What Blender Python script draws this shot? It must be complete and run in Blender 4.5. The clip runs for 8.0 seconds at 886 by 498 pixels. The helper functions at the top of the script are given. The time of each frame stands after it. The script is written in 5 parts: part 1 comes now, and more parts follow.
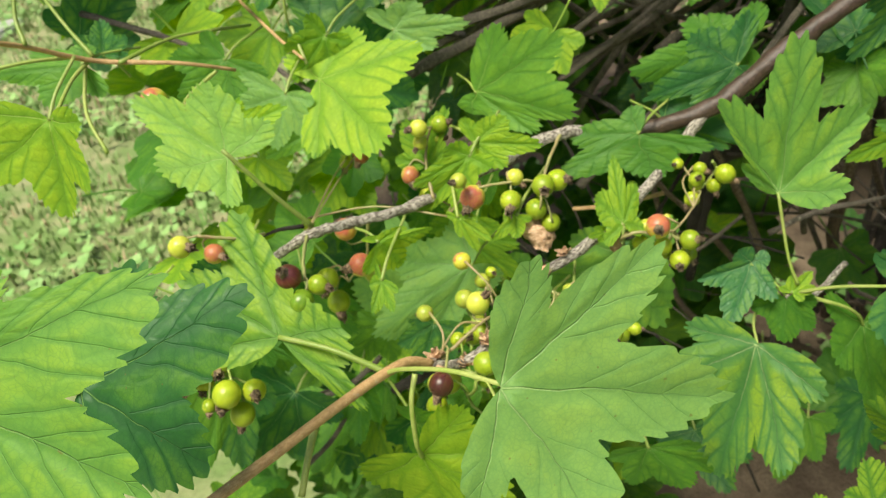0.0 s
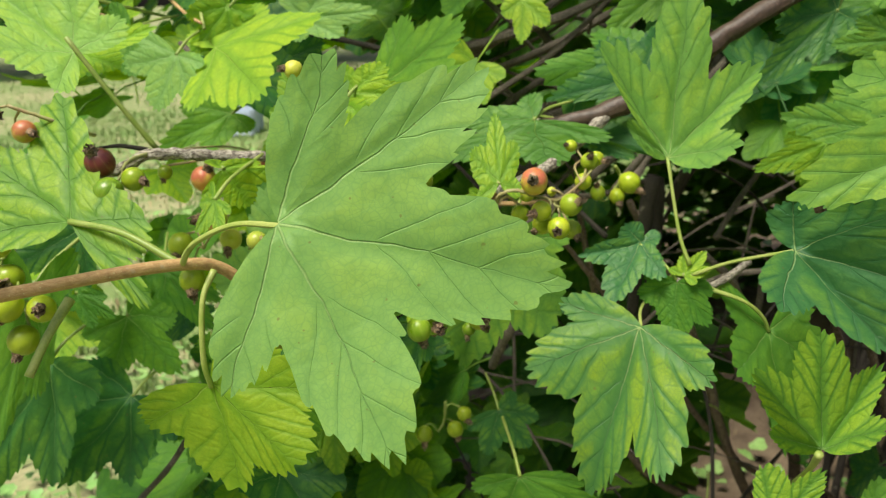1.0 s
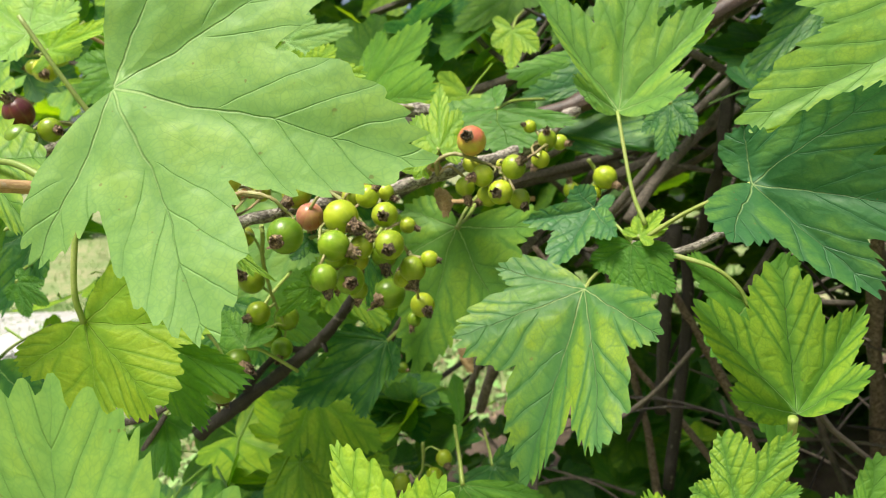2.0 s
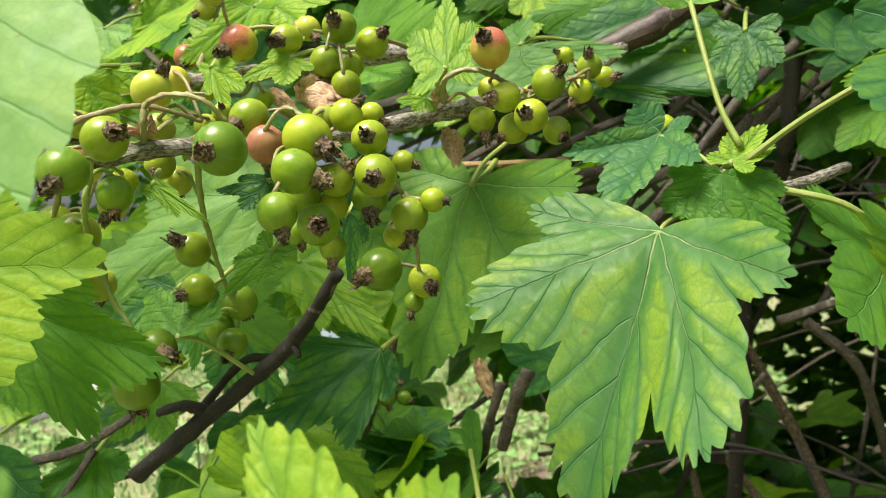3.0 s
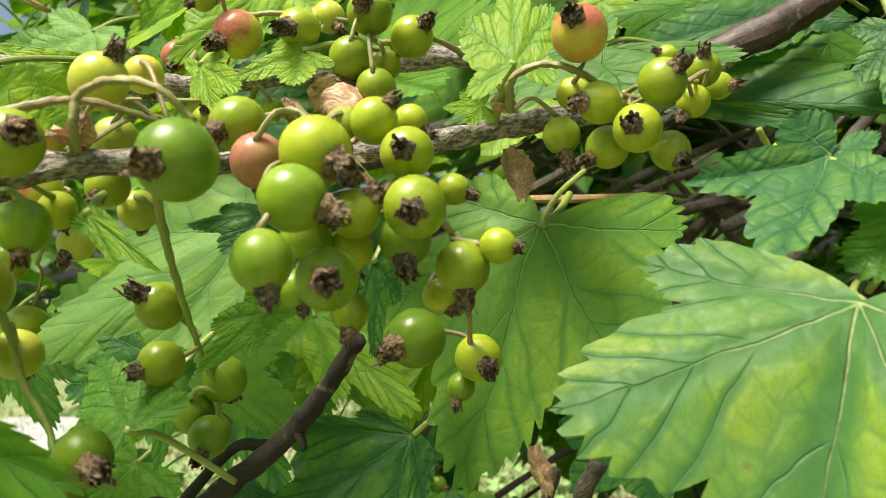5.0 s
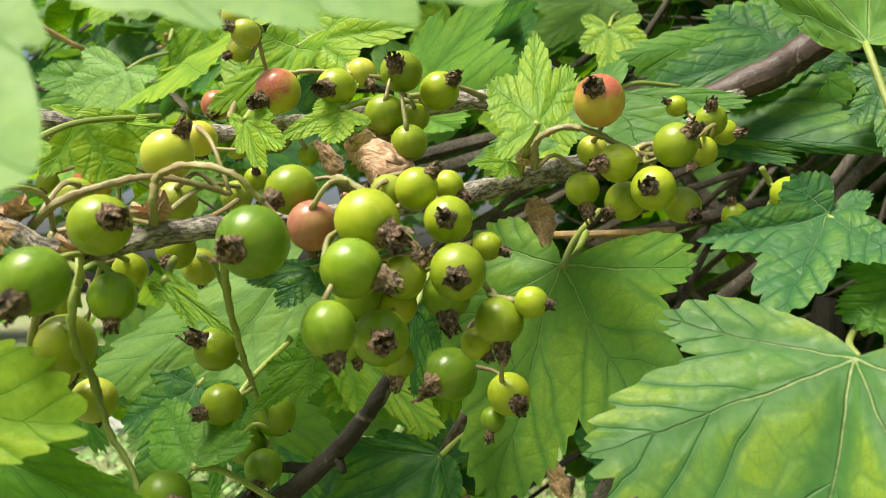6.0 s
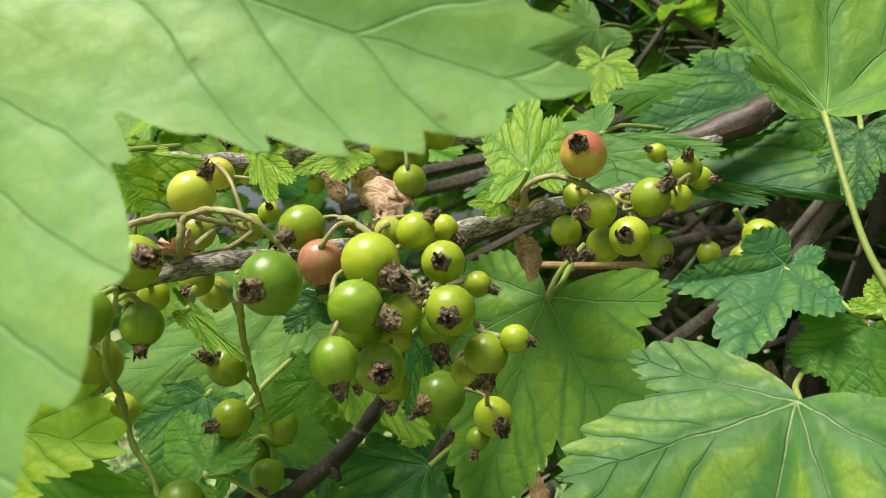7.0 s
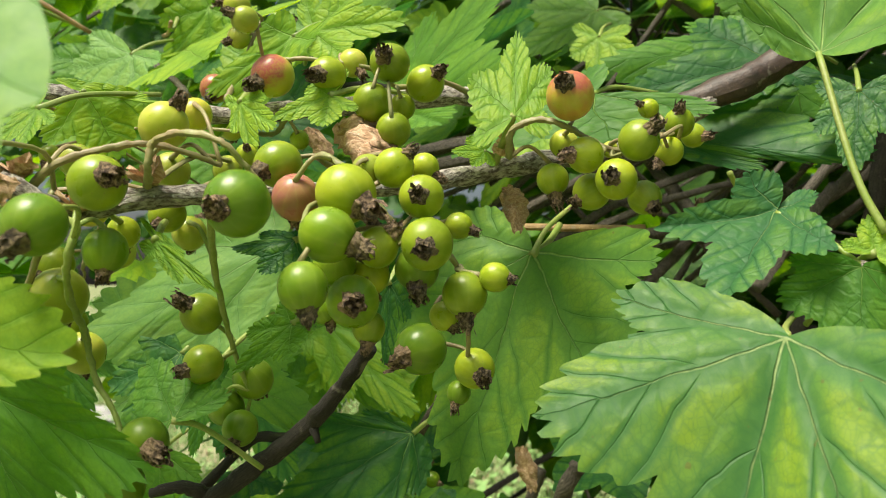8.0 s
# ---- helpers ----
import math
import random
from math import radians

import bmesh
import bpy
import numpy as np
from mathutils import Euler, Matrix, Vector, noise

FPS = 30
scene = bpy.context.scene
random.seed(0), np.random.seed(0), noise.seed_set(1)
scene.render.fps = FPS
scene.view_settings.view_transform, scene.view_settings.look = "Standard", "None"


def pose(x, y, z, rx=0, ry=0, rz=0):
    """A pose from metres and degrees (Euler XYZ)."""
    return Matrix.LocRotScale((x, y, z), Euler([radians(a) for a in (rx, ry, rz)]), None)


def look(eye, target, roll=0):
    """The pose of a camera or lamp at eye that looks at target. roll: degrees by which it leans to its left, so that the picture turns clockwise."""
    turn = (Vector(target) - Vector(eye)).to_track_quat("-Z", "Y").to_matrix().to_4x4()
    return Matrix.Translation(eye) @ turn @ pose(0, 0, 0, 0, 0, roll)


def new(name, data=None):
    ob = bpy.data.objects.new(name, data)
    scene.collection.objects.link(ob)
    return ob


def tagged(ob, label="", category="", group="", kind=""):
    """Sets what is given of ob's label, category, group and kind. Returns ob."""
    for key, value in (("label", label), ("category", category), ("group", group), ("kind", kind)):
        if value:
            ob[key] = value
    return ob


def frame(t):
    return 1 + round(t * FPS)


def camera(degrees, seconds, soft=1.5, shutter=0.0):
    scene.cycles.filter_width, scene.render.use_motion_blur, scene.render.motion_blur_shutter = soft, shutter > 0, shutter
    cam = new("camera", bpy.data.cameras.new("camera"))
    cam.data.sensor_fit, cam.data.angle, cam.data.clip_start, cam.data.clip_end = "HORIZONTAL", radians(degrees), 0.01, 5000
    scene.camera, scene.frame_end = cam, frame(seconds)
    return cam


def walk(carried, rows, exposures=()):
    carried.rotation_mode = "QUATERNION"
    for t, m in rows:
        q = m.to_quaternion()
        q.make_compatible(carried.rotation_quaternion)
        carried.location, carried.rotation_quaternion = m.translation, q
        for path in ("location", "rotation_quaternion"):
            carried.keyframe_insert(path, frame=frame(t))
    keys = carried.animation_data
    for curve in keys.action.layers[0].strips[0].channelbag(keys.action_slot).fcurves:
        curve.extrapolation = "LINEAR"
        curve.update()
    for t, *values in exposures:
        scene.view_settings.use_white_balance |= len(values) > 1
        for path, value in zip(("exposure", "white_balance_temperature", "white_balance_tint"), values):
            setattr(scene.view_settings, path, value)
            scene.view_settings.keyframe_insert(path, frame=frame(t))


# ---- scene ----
cam = camera(59.7, 8.0, soft=0.95)
cam.data.dof.use_dof, cam.data.dof.focus_distance, cam.data.dof.aperture_fstop = True, 0.205, 30.0
PATH = [
    (0, (0.0147, 0.0014, 0.9659), (-0.0965, 0.8175, 0.3987), -10.40),
    (0.2, (0.0171, 0.0035, 0.9204), (-0.0748, 0.8764, 0.4413), -4.44),
    (0.5, (0.0305, 0.0119, 0.9002), (-0.0362, 0.9127, 0.4711), -2.33),
    (0.7, (0.0289, -0.0001, 0.8623), (-0.0014, 0.9388, 0.5195), -0.77),
    (1, (0.0684, -0.0122, 0.8255), (-0.0208, 0.9308, 0.5047), -2.77),
    (1.2, (0.1026, -0.0080, 0.8026), (-0.0040, 0.9346, 0.4862), -3.67),
    (1.5, (0.1376, -0.0092, 0.7676), (-0.0350, 0.9439, 0.5190), -4.27),
    (1.7, (0.1301, -0.0021, 0.7477), (-0.0377, 0.9662, 0.5628), -3.39),
    (2, (0.1295, 0.0081, 0.7357), (-0.0733, 0.9804, 0.6198), -3.84),
    (2.2, (0.1311, 0.0207, 0.7169), (-0.0974, 0.9903, 0.6301), -3.83),
    (3.3, (0.0992, 0.1159, 0.6843), (-0.1097, 1.0937, 0.6993), -4.26),
    (3.5, (0.0936, 0.1284, 0.6813), (-0.1327, 1.1017, 0.7196), -3.73),
    (4, (0.0873, 0.1502, 0.6895), (-0.1509, 1.1206, 0.7298), -3.10),
    (4.5, (0.0885, 0.1599, 0.6893), (-0.1516, 1.1300, 0.7251), -2.67),
    (5.8, (0.0885, 0.1451, 0.7021), (-0.1695, 1.1107, 0.7344), -3.55),
    (6, (0.0856, 0.1398, 0.7057), (-0.1611, 1.1086, 0.7290), -3.64),
    (6.2, (0.0853, 0.1349, 0.7111), (-0.1616, 1.1037, 0.7347), -2.75),
    (6.5, (0.0864, 0.1269, 0.7090), (-0.1645, 1.0942, 0.7468), -1.92),
    (6.7, (0.0900, 0.1222, 0.7113), (-0.1691, 1.0876, 0.7391), -1.65),
    (7, (0.0905, 0.1218, 0.7149), (-0.1496, 1.0924, 0.7352), -1.79),
    (7.2, (0.0972, 0.1237, 0.7098), (-0.1583, 1.0901, 0.7358), -1.08),
    (7.5, (0.0955, 0.1259, 0.7039), (-0.1481, 1.0953, 0.7365), -1.15),
    (8, (0.0938, 0.1296, 0.6977), (-0.1490, 1.0991, 0.7325), -0.94),
]
EXPOSURES = [(0, 0.75, 6700, 4), (0.5, 0.77, 6700, 6), (1, 0.72, 6700, 6), (1.5, 0.93, 6600, 8), (2, 1.04, 6500, 10), (3.5, 1.07, 6500, 10), (4.5, 1.10, 6700, 10), (6, 0.97, 6700, 10), (6.5, 0.88, 6600, 10), (7, 0.80, 6400, 10), (8, 0.86, 6700, 6)]
walk(cam, [(t, look(eye, target, roll)) for t, eye, target, roll in PATH], EXPOSURES)

# ---------------------------------------------------------------- world and light
world = bpy.data.worlds.new("overcast_sky")
scene.world = world
world.use_nodes = True
wn = world.node_tree.nodes
sky = wn.new("ShaderNodeTexSky")
sky.sky_type, sky.sun_disc = "NISHITA", False
sky.sun_elevation, sky.sun_rotation = radians(68), radians(-144)
sky.air_density, sky.dust_density = 1.0, 6.0
wn["Background"].inputs["Strength"].default_value = 0.075
world.node_tree.links.new(sky.outputs["Color"], wn["Background"].inputs["Color"])
sun = new("sun", bpy.data.lights.new("sun", "SUN"))
sun.data.energy, sun.data.angle, sun.data.color = 3.7, radians(22), (1.0, 0.95, 0.82)
SUN_FROM = Vector((-0.22, -0.30, 0.93))
sun.matrix_world = look(SUN_FROM * 20, (0, 0, 0))


# ---------------------------------------------------------------- materials
class Nodes:
    """A small writer of node materials."""

    def __init__(self, name):
        self.mat = bpy.data.materials.new(name)
        self.mat.use_nodes = True
        self.tree = self.mat.node_tree
        self.bsdf = self.tree.nodes["Principled BSDF"]
        self.out = self.tree.nodes["Material Output"]

    def put(self, kind, **inputs):
        node = self.tree.nodes.new(kind)
        for key, value in inputs.items():
            self.feed(node.inputs[key.replace("_", " ")], value)
        return node

    def feed(self, socket, value):
        if isinstance(value, bpy.types.NodeSocket):
            self.tree.links.new(value, socket)
        else:
            socket.default_value = value

    def math(self, op, a, b=0.0, c=0.0):
        node = self.tree.nodes.new("ShaderNodeMath")
        node.operation = op
        for socket, value in zip(node.inputs, (a, b, c)):
            self.feed(socket, value)
        return node.outputs[0]

    def ramp(self, value, lo, hi, to0=0.0, to1=1.0):
        node = self.tree.nodes.new("ShaderNodeMapRange")
        node.interpolation_type = "SMOOTHSTEP"
        for key, v in (("Value", value), ("From Min", lo), ("From Max", hi), ("To Min", to0), ("To Max", to1)):
            self.feed(node.inputs[key], v)
        return node.outputs["Result"]

    def noise(self, vector, scale, detail=3.0, rough=0.55):
        node = self.put("ShaderNodeTexNoise", Scale=scale, Detail=detail, Roughness=rough)
        if vector is not None:
            self.feed(node.inputs["Vector"], vector)
        return node.outputs["Fac"]

    def mix(self, fac, a, b):
        node = self.tree.nodes.new("ShaderNodeMix")
        node.data_type = "RGBA"
        for socket, value in ((node.inputs[0], fac), (node.inputs[6], a), (node.inputs[7], b)):
            self.feed(socket, value)
        return node.outputs[2]

    def tint(self, color, random_value, amount):
        node = self.put("ShaderNodeHueSaturation", Color=color)
        self.feed(node.inputs["Value"], self.ramp(random_value, 0, 1, 1 - amount, 1 + amount))
        self.feed(node.inputs["Hue"], self.ramp(random_value, 0, 1, 0.5 + amount * 0.05, 0.5 - amount * 0.05))
        return node.outputs["Color"]

    def bump(self, height, strength, distance):
        return self.put("ShaderNodeBump", Height=height, Strength=strength, Distance=distance).outputs["Normal"]


def rgb(r, g, b):
    return (r, g, b, 1.0)


def leaf_material(name, green, pale, chlorosis, vein, vary=0.12, gloss=0.54, glow=0.42, island=False, ink=1.0, spread=0.1):
    """A currant leaf: palmate main veins, feathered side veins, paler flesh between them."""
    n = Nodes(name)
    uv = n.put("ShaderNodeUVMap").outputs["UV"]
    info = n.put("ShaderNodeNewGeometry").outputs["Random Per Island"] if island else n.put("ShaderNodeObjectInfo").outputs["Random"]
    shift = n.put("ShaderNodeVectorMath", Vector=uv)
    shift.operation = "ADD"
    offset = n.put("ShaderNodeCombineXYZ", X=info, Y=n.math("MULTIPLY", info, 7.3), Z=n.math("MULTIPLY", info, 3.1))
    n.feed(shift.inputs[1], offset.outputs[0])
    place = shift.outputs[0]
    wob = n.put("ShaderNodeTexNoise", Scale=5.0, Detail=3.0, Vector=place).outputs["Color"]
    wobble = n.put("ShaderNodeVectorMath")
    wobble.operation = "MULTIPLY_ADD"
    n.feed(wobble.inputs[0], wob)
    n.feed(wobble.inputs[1], (0.055, 0.055, 0.0))
    n.feed(wobble.inputs[2], uv)
    xy = n.put("ShaderNodeSeparateXYZ", Vector=wobble.outputs[0])
    x = n.math("SUBTRACT", xy.outputs[0], 0.5275)
    x = n.math("MULTIPLY", x, 2.0)
    y = n.math("MULTIPLY", n.math("SUBTRACT", xy.outputs[1], 0.5275), 2.0)
    y = n.math("ABSOLUTE", y)
    lines, sides, wedge = [], [], []
    for angle, pace in ((0, 5.0), (47, 5.3), (93, 6.4)):
        ca, sa = math.cos(radians(angle)), math.sin(radians(angle))
        along = n.math("ADD", n.math("MULTIPLY", x, ca), n.math("MULTIPLY", y, sa))
        across = n.math("ABSOLUTE", n.math("SUBTRACT", n.math("MULTIPLY", y, ca), n.math("MULTIPLY", x, sa)))
        behind = n.math("MULTIPLY", n.math("LESS_THAN", along, 0.0), 5.0)
        across = n.math("ADD", across, behind)
        lines.append(n.math("ADD", across, n.math("MULTIPLY", along, 0.006)))
        wedge.append(across)
        stripe = n.math("FRACT", n.math("SUBTRACT", n.math("MULTIPLY", along, pace), n.math("MULTIPLY", across, pace * 1.6)))
        sides.append(n.math("DIVIDE", n.math("ABSOLUTE", n.math("SUBTRACT", stripe, 0.5)), pace * 1.8))
    near = n.math("MINIMUM", n.math("MINIMUM", lines[0], lines[1]), lines[2])
    first = n.math("LESS_THAN", wedge[0], n.math("MINIMUM", wedge[1], wedge[2]))
    second = n.math("LESS_THAN", wedge[1], wedge[2])
    side = n.math("ADD", n.math("MULTIPLY", sides[1], second), n.math("MULTIPLY", sides[2], n.math("SUBTRACT", 1.0, second)))
    side = n.math("ADD", n.math("MULTIPLY", sides[0], first), n.math("MULTIPLY", side, n.math("SUBTRACT", 1.0, first)))
    least = n.math("MINIMUM", wedge[0], n.math("MINIMUM", wedge[1], wedge[2]))
    middle = n.math("MAXIMUM", n.math("MINIMUM", wedge[0], wedge[1]), n.math("MINIMUM", n.math("MAXIMUM", wedge[0], wedge[1]), wedge[2]))
    reach = n.math("SQRT", n.math("ADD", n.math("MULTIPLY", x, x), n.math("MULTIPLY", y, y)))
    inner = n.math("MAXIMUM", n.ramp(n.math("SUBTRACT", middle, least), 0.0, 0.085, 1.0, 0.0), n.ramp(reach, 0.14, 0.36, 1.0, 0.0))
    side = n.math("ADD", side, n.math("MULTIPLY", inner, 0.026))
    side = n.math("ADD", side, n.math("MULTIPLY", least, 0.012))
    main_vein = n.ramp(near, 0.0015, 0.0075, 1.0, 0.0)
    side_vein = n.ramp(side, 0.0, 0.005, 0.45, 0.0)
    small = n.put("ShaderNodeTexVoronoi", Scale=36.0, Vector=wobble.outputs[0])
    small.feature = "DISTANCE_TO_EDGE"
    net = n.ramp(small.outputs["Distance"], 0.0, 0.07, 1.0, 0.0)
    veins = n.math("MAXIMUM", main_vein, side_vein)
    flesh = n.math("MINIMUM", n.ramp(near, 0.01, 0.12), n.ramp(side, 0.001, 0.034))
    patch = n.ramp(n.noise(place, 9.0, 2.0, 0.5), 0.36, 0.62, spread, 1.0)
    yellow = n.math("MULTIPLY", n.math("MULTIPLY", n.ramp(flesh, 0.0, 0.85, 0.15, 1.0), patch), chlorosis)
    colour = n.mix(yellow, rgb(*green), rgb(*pale))
    mottle = n.noise(place, 38.0, 3.0)
    colour = n.mix(n.ramp(mottle, 0.35, 0.75, 0.0, 0.22), colour, rgb(green[0] * 0.6, green[1] * 0.66, green[2] * 0.6))
    groove = n.math("MULTIPLY", n.math("MAXIMUM", n.ramp(near, 0.005, 0.012, 0.60, 0.0), n.ramp(near, 0.004, 0.07, 0.26, 0.0)), 1.0)
    groove = n.math("MAXIMUM", groove, n.math("MAXIMUM", n.ramp(side, 0.0, 0.0036, 0.55, 0.0), n.ramp(side, 0.0, 0.032, 0.26, 0.0)))
    colour = n.mix(n.math("MULTIPLY", groove, ink), colour, rgb(green[0] * 0.30, green[1] * 0.45, green[2] * 0.6))
    colour = n.mix(n.math("MULTIPLY", main_vein, n.ramp(reach, 0.10, 0.85, 0.85, 0.25)), colour, rgb(*vein))
    mesh_veins = n.put("ShaderNodeTexVoronoi", Scale=17.0, Vector=wobble.outputs[0])
    mesh_veins.feature = "DISTANCE_TO_EDGE"
    colour = n.mix(n.math("MULTIPLY", n.ramp(mesh_veins.outputs["Distance"], 0.0, 0.09, 0.24, 0.0), ink), colour, rgb(green[0] * 0.45, green[1] * 0.6, green[2] * 0.7))
    fine = n.put("ShaderNodeTexVoronoi", Scale=85.0, Vector=wobble.outputs[0])
    fine.feature = "DISTANCE_TO_EDGE"
    colour = n.mix(n.ramp(fine.outputs["Distance"], 0.0, 0.14, 0.20, 0.0), colour, rgb(green[0] * 0.5, green[1] * 0.65, green[2] * 0.8))
    colour = n.mix(n.math("MULTIPLY", net, 0.20), colour, rgb(green[0] * 0.55, green[1] * 0.7, green[2] * 0.8))
    speck = n.ramp(n.noise(place, 60.0, 1.0), 0.74, 0.80, 0.0, 0.5)
    colour = n.mix(speck, colour, rgb(0.16, 0.11, 0.03))
    colour = n.tint(colour, info, vary)
    height = n.math("SUBTRACT", n.math("MULTIPLY", flesh, 0.20), n.math("MULTIPLY", veins, 0.55))
    height = n.math("ADD", height, n.math("MULTIPLY", mottle, 0.10))
    height = n.math("ADD", height, n.math("MULTIPLY", n.noise(place, 26.0, 1.0), 0.24))
    pucker = n.put("ShaderNodeTexVoronoi", Scale=24.0, Vector=wobble.outputs[0]).outputs["Distance"]
    height = n.math("SUBTRACT", height, n.math("MULTIPLY", pucker, 0.16))
    height = n.math("ADD", height, n.ramp(mesh_veins.outputs["Distance"], 0.0, 0.22, 0.0, 0.13))
    normal = n.bump(height, 0.58, 0.0015)
    b = n.bsdf
    n.feed(b.inputs["Base Color"], colour)
    n.feed(b.inputs["Roughness"], n.ramp(mottle, 0.3, 0.7, gloss - 0.06, gloss + 0.1))
    n.feed(b.inputs["Normal"], normal)
    b.inputs["Specular IOR Level"].default_value = 0.30
    through_light = n.put("ShaderNodeBsdfTranslucent", Normal=normal)
    warm = n.put("ShaderNodeHueSaturation", Color=colour, Hue=0.485, Saturation=1.12, Value=1.7)
    n.feed(through_light.inputs["Color"], warm.outputs["Color"])
    mixer = n.put("ShaderNodeMixShader", Fac=glow)
    n.tree.links.new(b.outputs[0], mixer.inputs[1])
    n.tree.links.new(through_light.outputs[0], mixer.inputs[2])
    n.tree.links.new(mixer.outputs[0], n.out.inputs["Surface"])
    return n.mat


def berry_material(name, skin, second, blush, amount):
    """Currant skin: thin, glossy, lit from within, with pale lines from pole to pole."""
    n = Nodes(name)
    place = n.put("ShaderNodeTexCoord").outputs["Object"]
    info = n.put("ShaderNodeObjectInfo").outputs["Random"]
    xyz = n.put("ShaderNodeSeparateXYZ", Vector=place)
    turn = n.math("ARCTAN2", xyz.outputs[1], xyz.outputs[0])
    lines = n.math("POWER", n.math("ABSOLUTE", n.math("SINE", n.math("ADD", n.math("MULTIPLY", turn, 5.0), n.math("MULTIPLY", n.noise(place, 2.0, 2.0), 1.2)))), 14.0)
    shift = n.put("ShaderNodeVectorMath", Vector=place)
    shift.operation = "ADD"
    n.feed(shift.inputs[1], n.put("ShaderNodeCombineXYZ", X=n.math("MULTIPLY", info, 90.0), Y=info, Z=info).outputs[0])
    cloud = n.noise(shift.outputs[0], 0.9, 3.0)
    colour = n.mix(n.ramp(cloud, 0.35, 0.65), rgb(*skin), rgb(*second))
    colour = n.mix(n.math("MULTIPLY", lines, 0.07), colour, rgb(0.50, 0.55, 0.16))
    if amount:
        top = n.ramp(n.math("ADD", n.math("ADD", n.math("MULTIPLY", xyz.outputs[2], 0.5), n.math("MULTIPLY", xyz.outputs[1], 0.6)), n.math("MULTIPLY", cloud, 1.6)), 0.72, 1.22, 0.0, amount)
        dots = n.ramp(n.noise(place, 9.0, 2.0), 0.4, 0.6, 0.75, 1.0)
        colour = n.mix(n.math("MULTIPLY", top, dots), colour, rgb(*blush))
    freckle = n.ramp(n.noise(shift.outputs[0], 11.0, 1.0), 0.70, 0.76, 0.0, 0.5)
    colour = n.mix(freckle, colour, rgb(0.2, 0.17, 0.05))
    colour = n.tint(colour, info, 0.16)
    b = n.bsdf
    n.feed(b.inputs["Base Color"], colour)
    n.feed(b.inputs["Roughness"], n.ramp(cloud, 0.3, 0.7, 0.27, 0.40))
    n.feed(b.inputs["Normal"], n.bump(n.noise(place, 5.0, 2.0), 0.12, 0.0004))
    b.inputs["Specular IOR Level"].default_value = 0.38
    b.inputs["Subsurface Weight"].default_value = 0.5
    b.inputs["Subsurface Radius"].default_value = (0.8, 1.0, 0.3)
    b.inputs["Subsurface Scale"].default_value = 0.0024
    return n.mat


def bark_material(name, dark, light, streak=1.0, rough=0.75, scale=1.0, relief=0.7):
    n = Nodes(name)
    uv = n.put("ShaderNodeUVMap").outputs["UV"]
    long = n.put("ShaderNodeMapping", Vector=uv)
    long.inputs["Scale"].default_value = (42.0, 17.0 / scale, 1.0)
    place = n.put("ShaderNodeTexCoord").outputs["Object"]
    fibre = n.noise(long.outputs[0], 1.0, 4.0, 0.65)
    cloud = n.noise(place, 170.0 * scale, 4.0)
    colour = n.mix(n.ramp(fibre, 0.38, 0.62, 0.0, streak), rgb(*dark), rgb(*light))
    colour = n.mix(n.ramp(cloud, 0.45, 0.7, 0.0, 0.6), colour, rgb(*(0.55 * v for v in dark)))
    lichen = n.ramp(n.noise(place, 260.0 * scale, 2.0), 0.66, 0.74, 0.0, 0.35)
    colour = n.mix(lichen, colour, rgb(0.34, 0.31, 0.25))
    spots = n.put("ShaderNodeMapping", Vector=uv)
    spots.inputs["Scale"].default_value = (95.0, 12.0, 1.0)
    pore = n.ramp(n.noise(spots.outputs[0], 1.0, 1.0), 0.68, 0.74, 0.0, 0.7)
    colour = n.mix(pore, colour, rgb(*(min(0.5, 1.5 * v + 0.02) for v in light)))
    n.feed(n.bsdf.inputs["Base Color"], colour)
    n.bsdf.inputs["Roughness"].default_value = rough
    height = n.math("ADD", n.math("MULTIPLY", fibre, 0.8), n.math("MULTIPLY", cloud, 0.5))
    n.feed(n.bsdf.inputs["Normal"], n.bump(height, relief, 0.0015))
    return n.mat


def plain_material(name, one, two, scale, rough=0.7, relief=0.3, depth=0.001, vary=0.1):
    n = Nodes(name)
    place = n.put("ShaderNodeTexCoord").outputs["Object"]
    coarse, fine = n.noise(place, scale, 4.0), n.noise(place, scale * 9.0, 3.0)
    broad = n.math("MULTIPLY", n.math("SUBTRACT", n.noise(place, scale * 0.1, 2.0), 0.5), 0.7)
    colour = n.mix(n.ramp(n.math("ADD", coarse, broad), 0.32, 0.68), rgb(*one), rgb(*two))
    colour = n.mix(n.ramp(fine, 0.4, 0.7, 0.0, 0.35), colour, rgb(*(0.6 * v for v in one)))
    if vary:
        colour = n.tint(colour, n.put("ShaderNodeObjectInfo").outputs["Random"], vary)
    n.feed(n.bsdf.inputs["Base Color"], colour)
    n.bsdf.inputs["Roughness"].default_value = rough
    n.feed(n.bsdf.inputs["Normal"], n.bump(n.math("ADD", coarse, n.math("MULTIPLY", fine, 0.5)), relief, depth))
    return n.mat


LIGHT = leaf_material("leaf_light_green", (0.225, 0.41, 0.115), (0.30, 0.46, 0.098), 0.6, (0.34, 0.48, 0.20), vary=0.04, glow=0.47, ink=0.55)
# paler copy of the light green: full sun on upturned blades, put into the colour
SUNNY = leaf_material("leaf_sunlit_pale_green", (0.22, 0.40, 0.085), (0.32, 0.48, 0.075), 0.8, (0.36, 0.50, 0.18), ink=0.6)
PALE = leaf_material("leaf_pale_green", (0.15, 0.32, 0.055), (0.25, 0.41, 0.05), 0.8, (0.32, 0.46, 0.14))
BRIGHT = leaf_material("leaf_yellow_green", (0.175, 0.345, 0.028), (0.31, 0.45, 0.028), 0.85, (0.30, 0.44, 0.08), ink=0.7, spread=0.45)
